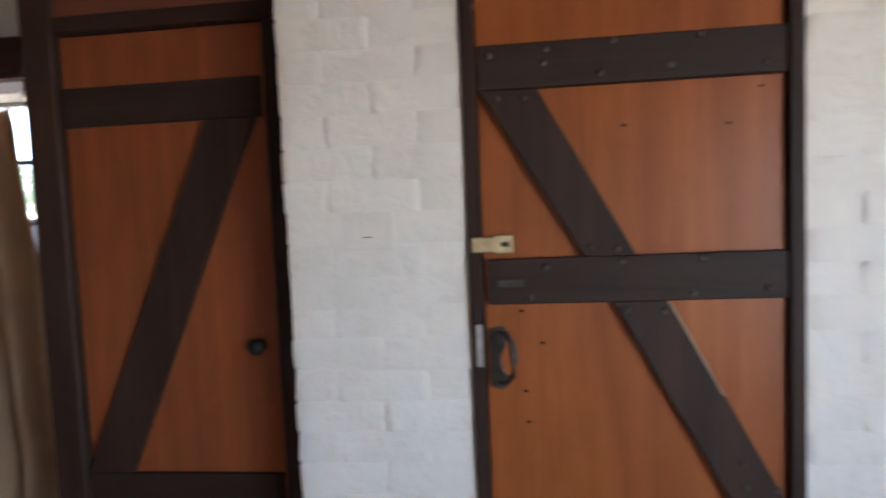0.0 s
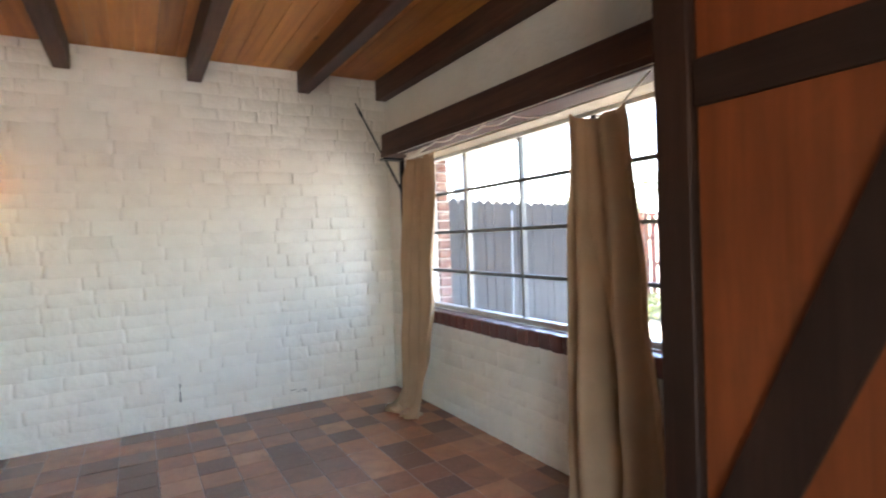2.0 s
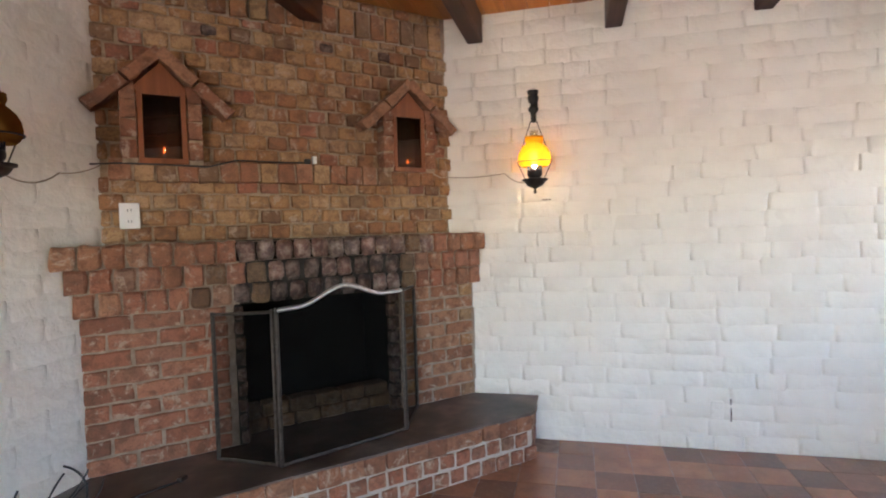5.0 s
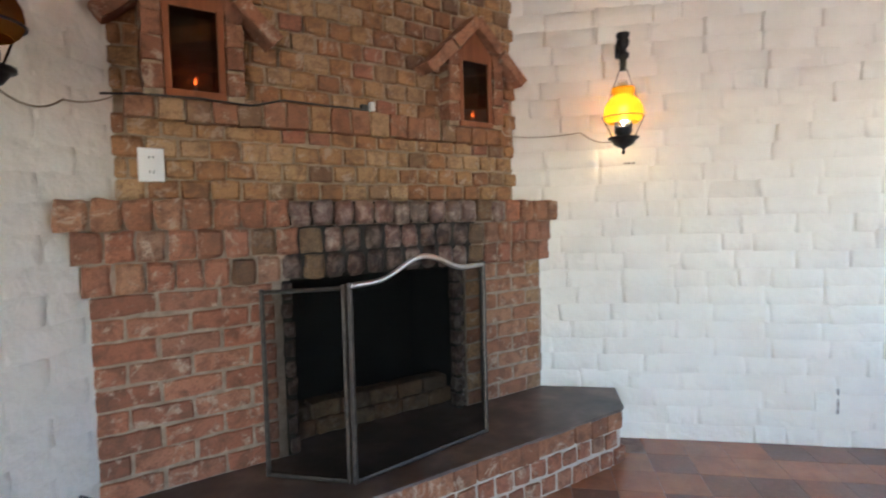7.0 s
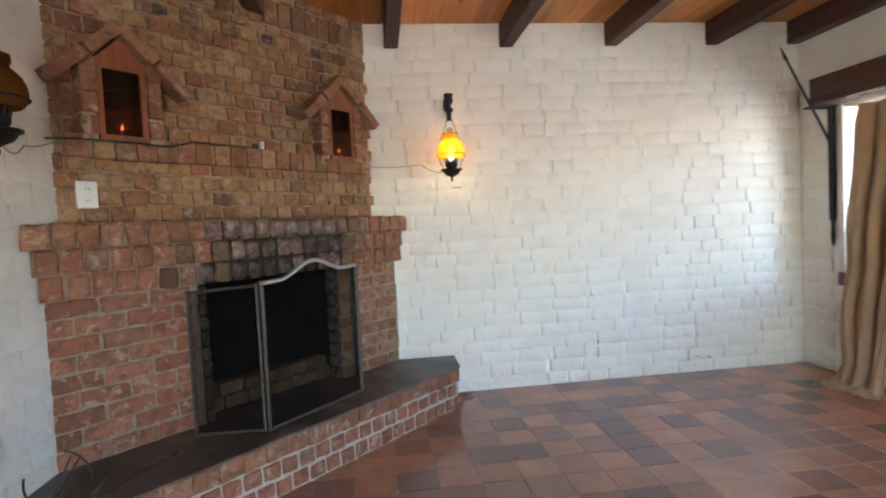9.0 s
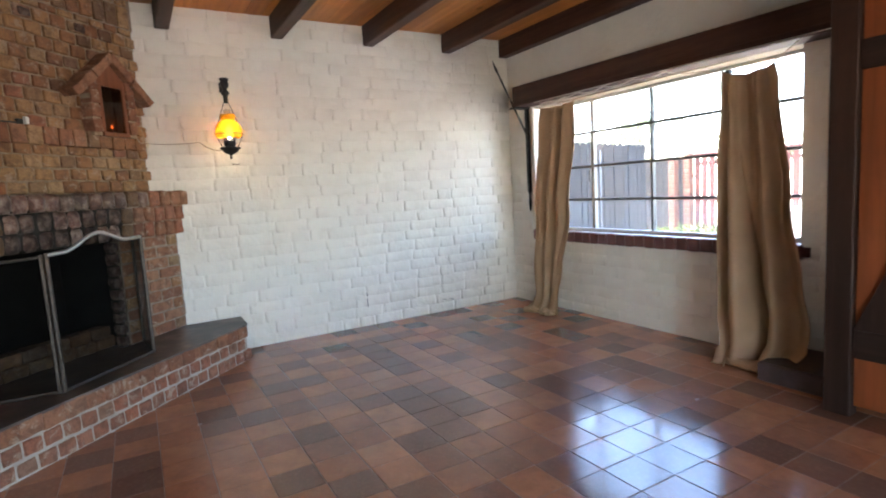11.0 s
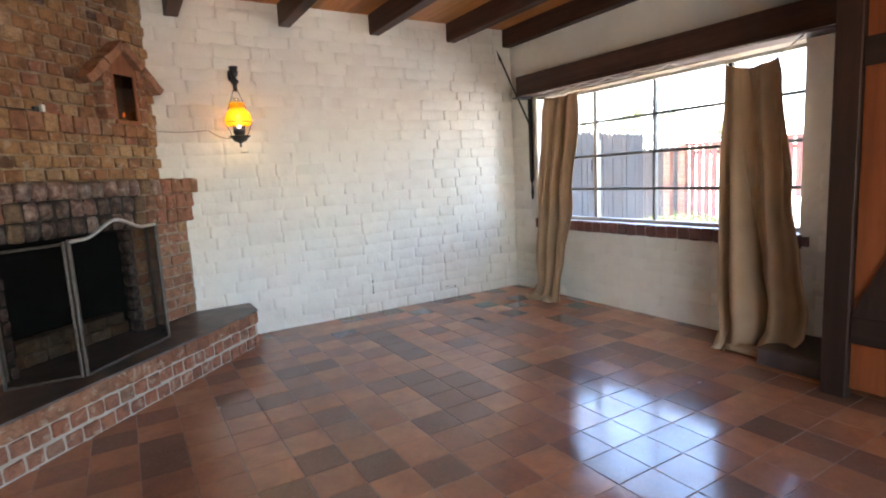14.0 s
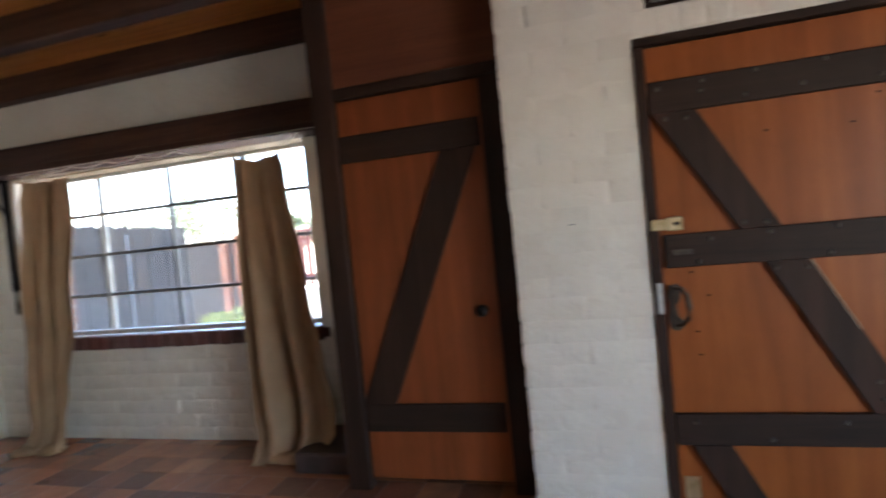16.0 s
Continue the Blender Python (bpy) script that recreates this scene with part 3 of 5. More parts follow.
# board added over the white soffit; its tan carries the missing shade
part("soffit_dimmer", box((W0 + 0.001, WY - 0.002, WZ1 - 0.012), (W1 - 0.001, FY - 0.031, WZ1 - 0.002), 0.002), HEAD_TAN, window_1, "tan board added to dim the soffit under the lintel")
part("side_casing", box((W0 - 0.055, WY - 0.016, 0.802), (W0 - 0.004, WY + 0.002, WZ1), 0.003), WHITE_TRIM, window_1, "cream painted side casing")
# painted brick sill
sill = thing("window_sill", ((W0 + W1) / 2, WY, 0.70), "dark red painted brick window sill", "sill", kind="structure")
part("sill_slab", box((W0 - 0.02, WY - 0.012, 0.715), (W1 + 0.06, 2.27, 0.780)), SILL_RED, sill)
me_sill = variants("sill_brick", 0.098, 0.06, 0.10, SILL_RED, 4, 40, rough=0.003)
x = W0 - 0.01
k = 0
while x < W1 + 0.07:
    piece("brick", me_sill[k % 4], sill, pose(x, WY - 0.03, 0.748 + random.uniform(-0.003, 0.003), rz=180))
    x += 0.1025
    k += 1

# heavy header beam over the window, with its cord and iron bracket
header = thing("curtain_header_beam", (-3.2, 1.99, 2.08), "dark stained heavy wooden header beam over the window", "beam")


def dip(x):
    """How far the sagging header has sunk at x."""
    return 0.040 * (x + 4.71) / 3.11


for nm, bm in (("beam", box((-4.71, 1.905, 2.085), (-1.602, 2.10, 2.285), 0.008)), ("moulding", box((-4.71, 1.893, 2.085), (-1.602, 1.904, 2.135), 0.004))):
    for v in bm.verts:
        v.co.z -= dip(v.co.x)
    part(nm, bm, BEAM, header)
cord = thing("hanging_cord", (-3.2, 1.94, 2.07), "slack cream cord strung under the header beam", "cord")
pts = []
hooks = [(-4.30, 2.06), (-3.80, 2.070), (-3.50, 2.067), (-3.20, 2.063), (-2.90, 2.058), (-2.46, 1.995)]
for (xa, za), (xb, zb) in zip(hooks, hooks[1:]):
    pts += sag((xa, 1.93, za), (xb, 1.93, zb), 0.022, 6)[:-1]
pts.append(Vector((-2.46, 1.93, 2.0)))
part("cord", tube(pts, 0.0045, n=6), CORD_WHITE, cord)
part("wire", tube([(-4.36, 1.898, 2.075), (-1.70, 1.889, 2.056)], 0.003, n=6), CORD_WHITE, cord)
part("tie", tube([(-2.11, 1.93, 1.95), (-1.96, 1.925, 2.046)], 0.004, n=6), CORD_WHITE, cord)
bracket = thing("iron_bracket", (-4.73, 2.08, 1.05), "black wrought iron bracket rod with a pointed tip", "bracket")
part("spear", tube([(-4.728, 1.690, 2.54), (-4.73, 1.735, 2.455), (-4.73, 1.75, 2.43), (-4.73, 1.87, 2.21), (-4.73, 1.99, 2.0), (-4.725, 2.095, 1.80)], [0.003, 0.014, 0.008, 0.010, 0.010, 0.011]), IRON, bracket)
part("rod", box((-4.742, 2.082, 1.20), (-4.698, 2.118, 2.08), 0.008), IRON, bracket)
part("tip", lathe([(0.001, 0), (0.010, 0.02), (0.016, 0.08), (0.010, 0.16), (0.014, 0.2), (0.001, 0.22)], (-4.72, 2.10, 1.0), 10), IRON, bracket, smooth=True)
part("shelf_plate", box((-4.76, 1.90, 2.068), (-4.66, 2.10, 2.082), 0.002), IRON, bracket)


# ---- curtains ----
def curtain(name, at, rows, folds, seed, label, tilt=0.0, dip=0.02, creases=()):
    """rows: height, left x, right x, y of the cloth's middle, fold depth.
    creases: across, lean, width, depth."""
    rng = random.Random(seed)
    ph = [rng.uniform(0, 6.28) for _ in range(6)]
    root = thing(name, at, label, "curtain", "curtains at the window")
    bm = bmesh.new()
    nu, nv = 110, 70
    zs = [r[0] for r in rows]
    grid = []
    for j in range(nv + 1):
        z = zs[0] + (zs[-1] - zs[0]) * j / nv
        k = max(i for i in range(len(rows)) if rows[i][0] >= z - 1e-6)
        k = min(k, len(rows) - 2)
        f = (rows[k][0] - z) / (rows[k][0] - rows[k + 1][0])
        f = f * f * (3 - 2 * f)
        _, xl, xr, yc, amp = [p + (q - p) * f for p, q in zip(rows[k], rows[k + 1])]
        line = []
        for i in range(nu + 1):
            s = i / nu
            h = j / nv
            q = s + 0.06 * noise.noise(Vector((s * 2.2, z * 0.5, seed + 3)))
            w = 0.9 * math.sin(q * folds * math.tau + ph[0] + 0.5 * math.sin(z * 1.1 + ph[1]))
            w += 1.1 * noise.noise(Vector((s * 4.0 + 0.4 * math.sin(z), z * 0.4, seed)))
            # small gathers at the heading, deep creases lower down
            w += 0.30 * (1 - h) ** 6 * math.sin(s * 48 + 2 * noise.noise(Vector((s * 5, 0, seed))))
            for c0, lean, wide, deep in creases:
                g = (s - c0 - lean * (h - 0.5) - 0.04 * math.sin(h * 5 + c0 * 9)) / wide
                w += deep * min(1.0, max(0.0, h - 0.12) * 2.2) * math.exp(-g * g)
            w *= min(1.0, 6 * s + 0.1, 6 * (1 - s) + 0.1)
            x = xl + (xr - xl) * s + 0.02 * noise.noise(Vector((s * 2, z * 2, seed + 7)))
            line.append(bm.verts.new((x, yc + amp * 1.5 * w, z + tilt * s * (1 - j / nv) ** 3 - dip * math.sin(s * math.pi) ** 0.6 * (1 - j / nv) ** 8)))
        grid.append(line)
    for j in range(nv):
        for i in range(nu):
            bm.faces.new((grid[j][i], grid[j][i + 1], grid[j + 1][i + 1], grid[j + 1][i]))
    ob = part("cloth", bm, CLOTH, root, smooth=True)
    so = ob.modifiers.new("thick", 'SOLIDIFY')
    so.thickness = 0.004
    return root


def bunch(name, parent, centre, size, seed, mat):
    """A small heap of folded cloth lying on the floor."""
    b = bmesh.new()
    bmesh.ops.create_uvsphere(b, u_segments=36, v_segments=18, radius=1.0)
    for v in b.verts:
        d = v.co.normalized()
        k = 1 + 0.45 * noise.noise(d * 2.6 + Vector((seed, 0, 0))) + 0.30 * noise.noise(d * 6 + Vector((0, seed, 0)))
        v.co = Vector((d.x * size[0] * k, d.y * size[1] * k, max(d.z * size[2] * k, -0.02))) + Vector(centre)
        v.co.z = max(v.co.z, 0.004)
    return part(name, b, mat, parent, smooth=True)


right_curtain = curtain("curtain", (-2.25, 1.80, 0.0), [
    (1.985, -2.465, -2.110, 1.945, 0.012), (1.85, -2.47, -2.08, 1.935, 0.024), (1.10, -2.47, -1.985, 1.90, 0.036),
    (0.60, -2.44, -1.885, 1.85, 0.038), (0.32, -2.41, -1.822, 1.82, 0.036), (0.19, -2.38, -1.830, 1.80, 0.032), (0.08, -2.36, -1.89, 1.77, 0.022), (0.012, -2.36, -1.99, 1.745, 0.012)], 2.3, 3, "tan cloth curtain gathered in folds, bunched at the floor", -0.02, 0.055, ((0.10, 0.04, 0.035, 1.2), (0.40, 0.10, 0.032, 1.6), (0.60, -0.16, 0.05, 1.0), (0.83, -0.10, 0.05, 0.8)))
bunch("gathered_hem", right_curtain, (-2.17, 1.765, 0.03), (0.16, 0.05, 0.04), 4.0, CLOTH)
b_ = bmesh.new()
lip = [[b_.verts.new((-2.395 + 0.10 * i / 8, 1.80 - 0.085 * j / 6 - 0.015 * math.sin(i * 0.9), 0.006 + 0.10 * (1 - j / 6) ** 1.6 + 0.010 * math.sin(i * 1.3 + j))) for i in range(9)] for j in range(7)]
for j in range(6):
    for i in range(8):
        b_.faces.new((lip[j][i], lip[j][i + 1], lip[j + 1][i + 1], lip[j + 1][i]))
lip_ob = part("hem_corner", b_, CLOTH, right_curtain, smooth=True)
lip_ob.modifiers.new("thick", 'SOLIDIFY').thickness = 0.004
left_curtain = curtain("curtain", (-4.2, 1.93, 0.0), [
    (2.02, -4.33, -3.87, 1.955, 0.014), (1.85, -4.36, -3.86, 1.95, 0.028), (1.0, -4.44, -3.95, 1.94, 0.038),
    (0.45, -4.49, -4.07, 1.93, 0.032), (0.17, -4.44, -4.11, 1.90, 0.026), (0.07, -4.47, -4.09, 1.87, 0.024), (0.012, -4.53, -4.05, 1.83, 0.022)], 3.2, 8, "tan cloth curtain hanging narrow, its hem lying on the tiles", 0.0, 0.02, ((0.16, 0.05, 0.035, 1.4), (0.38, 0.0, 0.03, 1.6), (0.60, -0.05, 0.035, 1.5), (0.82, -0.08, 0.04, 1.2)))
bunch("trailing_hem", left_curtain, (-4.40, 1.80, 0.014), (0.11, 0.060, 0.030), 2.0, CLOTH)
bunch("trailing_hem", left_curtain, (-4.20, 1.84, 0.014), (0.09, 0.075, 0.032), 6.0, CLOTH)
part("pleat_heading", tube([(-4.34, 1.97, 2.055), (-4.22, 1.94, 2.045), (-4.10, 1.93, 2.035), (-3.95, 1.93, 2.06)], [0.012, 0.022, 0.02, 0.006], n=8), CORD_WHITE, left_curtain, "pale lining heading", smooth=True)


# ---- closet ----
closet = thing("closet_front", (-1.1, CLOSET_Y, 0.0), "red-brown wooden closet front reaching the ceiling", "closet", kind="structure")
part("corner_post", box((-1.600, CLOSET_Y - 0.03, -0.008), (-1.476, CLOSET_Y + 0.06, CZ - 0.003), 0.006), STRAP_Z, closet)
part("side_panel", box((-1.597, CLOSET_Y + 0.061, -0.008), (-1.567, WY + 0.004, CZ - 0.003)), PLY_X, closet)
part("jamb", box((-0.70, CLOSET_Y - 0.02, -0.008), (-0.572, CLOSET_Y + 0.06, 2.075), 0.004), STRAP_Z, closet)
part("head_trim", box((-1.475, CLOSET_Y - 0.03, 2.076), (-0.572, CLOSET_Y + 0.05, 2.132), 0.004), STRAP, closet)
part("top_panel", box((-1.475, CLOSET_Y - 0.005, 2.133), (-0.572, CLOSET_Y + 0.04, CZ - 0.003)), PLY_X, closet)
part("back_panel", box((-1.584, 2.09, 0), (-0.61, 2.118, CZ - 0.003)), PLY_X, closet)
part("inner_side", box((-0.571, CLOSET_Y + 0.061, 0), (-0.56, WY, CZ - 0.003)), PLY_X, closet)

door_1 = thing("door_1", (-1.1, CLOSET_Y, 0.0), "red-brown plywood closet door with dark diagonal brace, shut", "door", kind="structure")
part("door_panel", box((-1.472, CLOSET_Y + 0.004, 0.054), (-0.703, CLOSET_Y + 0.034, 2.070), 0.002), PLY_RED, door_1)
for z0, z1 in ((1.742, 1.882), (0.312, 0.458)):
    part("rail", box((-1.472, CLOSET_Y - 0.016, z0), (-0.715, CLOSET_Y + 0.003, z1), 0.003), STRAP, door_1)
part("brace", sheet_prism([(-0.925, 1.741), (-0.742, 1.741), (-1.293, 0.459), (-1.476, 0.459)], CLOSET_Y - 0.016, CLOSET_Y + 0.003, 0.002), STRAP_Z, door_1)
bm = lathe([(0.001, 0.052), (0.020, 0.050), (0.030, 0.038), (0.030, 0.030), (0.018, 0.018), (0.014, 0.010), (0.026, 0.008), (0.026, 0.0)], (0, 0, 0), 18)
bmesh.ops.rotate(bm, verts=bm.verts[:], cent=(0, 0, 0), matrix=Matrix.Rotation(radians(90), 3, 'X'))
bmesh.ops.translate(bm, verts=bm.verts[:], vec=(-0.782, CLOSET_Y + 0.004, 0.928))
part("knob", bm, IRON, door_1, "round black door knob", smooth=True)

floor_step = thing("floor_step", (-1.85, 1.85, 0.0), "low dark painted step beside the closet", "step")
part("step_body", box((-2.04, 1.64, -0.006), (-1.602, WY - 0.004, 0.118), 0.012), STEP_DARK, floor_step)

# ---- plank door ----
door_2 = thing("door_2", (0.48, PIER_Y, 0.0), "orange plywood entrance door with dark ledges and braces, shut", "door", kind="structure")
part("door_panel", box((0.042, PIER_Y + 0.012, 0.012), (0.918, PIER_Y + 0.045, 2.010), 0.002), PLY, door_2)
jb = box((D0 + 0.002, PIER_Y - 0.012, -0.008), (0.038, PIER_Y + 0.07, 2.014), 0.003)
part("jamb", jb, STRAP_Z, door_2)
part("jamb", box((0.922, PIER_Y - 0.012, -0.008), (D1 - 0.002, PIER_Y + 0.07, 2.014), 0.003), STRAP_Z, door_2)
part("door_head", box((D0 + 0.002, PIER_Y - 0.012, 2.016), (D1 - 0.002, PIER_Y + 0.07, DZ - 0.003), 0.003), STRAP, door_2)
part("door_backing", box((D0, 1.52, -0.008), (D1, 1.55, DZ)), STRAP_Z, door_2)
for z0, z1, xa in ((1.730, 1.862, 0.043), (1.090, 1.228, 0.056), (0.342, 0.474, 0.043)):
    part("rail", box((xa, PIER_Y - 0.014, z0), (0.912, PIER_Y + 0.010, z1), 0.003), STRAP, door_2)
part("brace", sheet_prism([(0.050, 1.729), (0.218, 1.729), (0.492, 1.229), (0.345, 1.229)], PIER_Y - 0.014, PIER_Y + 0.010, 0.002), STRAP_Z, door_2)
part("brace", sheet_prism([(0.425, 1.089), (0.585, 1.089), (0.910, 0.475), (0.755, 0.475)], PIER_Y - 0.014, PIER_Y + 0.010, 0.002), STRAP_Z, door_2)
part("brace", sheet_prism([(0.10, 0.341), (0.25, 0.341), (0.42, 0.02), (0.27, 0.02)], PIER_Y - 0.014, PIER_Y + 0.010, 0.002), STRAP_Z, door_2)
bm = lathe([(0.001, 0.006), (0.006, 0.005), (0.010, 0.002), (0.011, 0.0)], (0, 0, 0), 10)
bmesh.ops.rotate(bm, verts=bm.verts[:], cent=(0, 0, 0), matrix=Matrix.Rotation(radians(90), 3, 'X'))
nail_me = mesh_of("nail", bm, DARK_METAL, True)
for x, z in ((0.08, 1.83), (0.24, 1.80), (0.25, 1.84), (0.44, 1.85), (0.40, 1.76), (0.68, 1.85), (0.86, 1.76), (0.60, 1.77), (0.10, 1.705), (0.18, 1.70), (0.36, 1.255), (0.44, 1.25), (0.23, 1.20), (0.45, 1.21), (0.68, 1.21), (0.18, 1.11), (0.65, 1.11), (0.86, 1.12), (0.46, 1.065), (0.57, 1.06), (0.78, 0.60), (0.79, 0.53), (0.88, 0.52), (0.12, 0.44), (0.40, 0.37), (0.66, 0.44), (0.85, 0.38)):
    piece("nail", nail_me, door_2, pose(x, PIER_Y - 0.0142, z))
hole_me = brick_mesh("hole", 0.014, 0.002, 0.009, SOOT, 3, 0.0, 0.001, 3, 3)
for x, z in ((0.153, 1.065), (0.215, 0.965), (0.160, 0.815), (0.165, 0.718), (0.765, 1.60), (0.855, 1.70), (0.47, 1.61)):
    piece("nail_hole", hole_me, door_2, pose(x, PIER_Y + 0.0113, z, rz=180))
latch = part("latch", box((0.075, PIER_Y - 0.006, 1.244), (0.134, PIER_Y + 0.011, 1.302), 0.004), BRASS, door_2, "worn brass night latch")
part("strike", box((0.010, PIER_Y - 0.024, 1.250), (0.078, PIER_Y - 0.013, 1.296), 0.004), BRASS, latch)
part("thumb_turn", box((0.098, PIER_Y - 0.020, 1.266), (0.122, PIER_Y - 0.007, 1.280), 0.003), DARK_METAL, latch)
part("keyhole_plate", box((0.085, PIER_Y - 0.017, 1.143), (0.162, PIER_Y - 0.0145, 1.165), 0.001), DARK_METAL, door_2)
bm = sheet_prism([(0.052, 0.985), (0.060, 1.015), (0.098, 1.022), (0.108, 1.000), (0.100, 0.955), (0.086, 0.930), (0.090, 0.885), (0.112, 0.862), (0.108, 0.836), (0.084, 0.822), (0.058, 0.832), (0.050, 0.870), (0.056, 0.930)], PIER_Y + 0.002, PIER_Y + 0.0115, 0.002)
handle = part("handle_plate", bm, DARK_METAL, door_2, "dark steel thumb latch plate")
part("pull", tube([(0.088, PIER_Y, 1.000), (0.104, PIER_Y - 0.030, 1.006), (0.120, PIER_Y - 0.050, 0.980), (0.126, PIER_Y - 0.055, 0.930), (0.120, PIER_Y - 0.046, 0.880), (0.102, PIER_Y - 0.022, 0.852), (0.086, PIER_Y, 0.846)], [0.007, 0.008, 0.010, 0.012, 0.010, 0.008, 0.008]), DARK_METAL, handle, smooth=True)
part("thumb_piece", box((0.070, PIER_Y - 0.032, 1.006), (0.098, PIER_Y + 0.001, 1.013), 0.003), DARK_METAL, handle)
part("strike_plate", box((0.012, PIER_Y - 0.016, 0.90), (0.034, PIER_Y - 0.0125, 1.03), 0.001), STEEL, door_2, "bright worn strike plate")
part("bare_arris", sheet_prism([(0.580, 1.088), (0.584, 1.088), (0.734, 0.805), (0.730, 0.805)], PIER_Y - 0.0150, PIER_Y + 0.0095), HEAD_TAN, door_2, "bare wood edge of the brace")
part("kick_patch", box((0.06, PIER_Y + 0.008, 0.06), (0.12, PIER_Y + 0.0115, 0.20), 0.001), BRASS, door_2)

# transom window over the plank door
window_2 = thing("window_2", (0.48, PIER_Y + 0.1, 2.17), "small transom window over the entrance door", "window", kind="structure")
part("window_frame", box((0.06, PIER_Y + 0.03, 2.17), (0.90, PIER_Y + 0.09, 2.20), 0.003, box((0.06, PIER_Y + 0.03, 2.59), (0.90, PIER_Y + 0.09, 2.62), 0.003, box((0.06, PIER_Y + 0.03, 2.2), (0.09, PIER_Y + 0.09, 2.59), 0.003, box((0.87, PIER_Y + 0.03, 2.2), (0.90, PIER_Y + 0.09, 2.59), 0.003)))), STRAP, window_2)
part("pane", box((0.085, PIER_Y + 0.058, 2.195), (0.875, PIER_Y + 0.062, 2.595)), GLASS, window_2)

# painted-over switch plate on the pier
plate = thing("switch_plate", (-0.31, PIER_Y, 1.275), "light switch plate painted over in white", "switch")
part("plate", box((-0.392, PIER_Y - 0.0080, 1.272), (-0.228, PIER_Y + 0.002, 1.388), 0.002), WHITE, plate)
part("switch_slot", box((-0.325, PIER_Y - 0.0105, 1.308), (-0.297, PIER_Y - 0.0083, 1.3115), 0.001), BAR_SHADED, plate)

# painted-over outlet and chips on the west wall
wo = thing("painted_outlet", (WX, 0.24, 0.20), "wall outlet painted over in white near the floor", "outlet")
part("plate", box((WX - 0.004, 0.175, 0.195), (WX + 0.012, 0.245, 0.31), 0.003), WHITE, wo)
for z in (0.228, 0.277):
    part("receptacle", box((WX + 0.0125, 0.195, z - 0.014), (WX + 0.0145, 0.225, z + 0.014), 0.001), WHITE, wo)
# raised dark strip in place of the shade inside the gap
part("gap_shade", box((WX + 0.001, 0.285, 0.185), (WX + 0.0065, 0.293, 0.325), 0.001), HEARTH_TOP, wo, "dark strip standing in for the shaded gap beside the plate")
chips = thing("paint_chips", (WX, 1.2, 0.11), "small dark chips in the white paint", "chip")
for dy, dz, w in ((-0.05, 0.01, 0.022), (0.0, -0.008, 0.014), (0.035, 0.004, 0.026), (0.055, -0.012, 0.012)):
    part("chip", box((WX + 0.002, 1.2 + dy - w, 0.118 + dz - 0.003), (WX + 0.0068, 1.2 + dy + w, 0.118 + dz + 0.003), 0.001), HEARTH_TOP, chips)
tag = thing("wall_label", (WX, -0.80, 1.60), "tiny dark marks on the white brick below the lamp", "mark")
for dy in (-0.02, 0.0, 0.022):
    part("mark", box((WX + 0.003, -0.80 + dy - 0.008, 1.597), (WX + 0.0068, -0.80 + dy + 0.007, 1.606), 0.001), HEARTH_TOP, tag)

# ---- fireplace ----
S2 = math.sqrt(0.5)
EU, EN = Vector((S2, -S2, 0)), Vector((S2, S2, 0))


def P(u, n, z=0.0):
    return EU * u + EN * n + Vector((0, 0, z))


def PXY(u, n):
    p = P(u, n)
    return (p.x, p.y)


def diag(u, n, z, tilt=0.0, turn=0.0):
    m = Matrix((EU, EN, Vector((0, 0, 1)))).transposed().to_4x4()
    return Matrix.Translation(P(u, n, z)) @ m @ Euler((0, tilt, turn)).to_matrix().to_4x4()


def dbox(u0, u1, n0, n1, z0, z1, bevel=0.0, bm=None):
    b = box((u0, n0, z0), (u1, n1, z1), bevel)
    for v in b.verts:
        v.co = P(v.co.x, v.co.y, v.co.z)
    return b


N_UP, N_LOW, N_MAN, N_HEARTH = -4.596, -4.490, -4.363, -3.962
HZ = 0.295
fireplace = thing("fireplace", (-4.2, -2.05, 0.0), "red brick corner fireplace with corbelled mantel and raised hearth", "fireplace")
c_up = N_UP / S2
breast = part("chimney_breast", prism([(WX - 0.02, c_up - WX - 0.018 + 0.02), (WX - 0.02, SY - 0.02), (c_up - SY - 0.018 + 0.02, SY - 0.02)], 1.40, CZ + 0.02), MORTAR_TAN, fireplace, "tan brick chimney breast with wide mortar joints")
c_lo = N_LOW / S2 - 0.013
surround_a = part("surround_pier", prism([PXY(-1.10, N_LOW - 0.009), PXY(-1.10, -5.1), (PXY(-1.10, -5.1)[0], SY - 0.02), (c_lo - SY + 0.02, SY - 0.02)], 0.0, 1.40), MORTAR, fireplace)
surround_b = part("surround_pier", prism([PXY(-2.08, N_LOW - 0.009), (WX - 0.02, c_lo - WX + 0.02), (WX - 0.02, PXY(-2.08, -5.1)[1]), PXY(-2.08, -5.1)], 0.0, 1.40), MORTAR, fireplace)
surround_head = part("surround_head", prism([PXY(-2.079, N_LOW - 0.012), PXY(-2.079, -5.1), PXY(-1.101, -5.1), PXY(-1.101, N_LOW - 0.012)], 1.06, 1.398), MORTAR_SOOT, fireplace)
bm = dbox(-2.09, -1.09, -5.12, -5.05, 0.28, 1.08)
part("firebox_back", bm, SOOT, fireplace, "soot blackened firebox")
part("firebox_lintel", dbox(-2.07, -1.11, -5.04, -4.56, 1.045, 1.058), SOOT, fireplace)
part("firebox_cheek", dbox(-2.078, -2.06, -5.04, -4.60, HZ, 1.044), SOOT, fireplace)
part("firebox_cheek", dbox(-1.12, -1.102, -5.04, -4.60, HZ, 1.044), SOOT, fireplace)
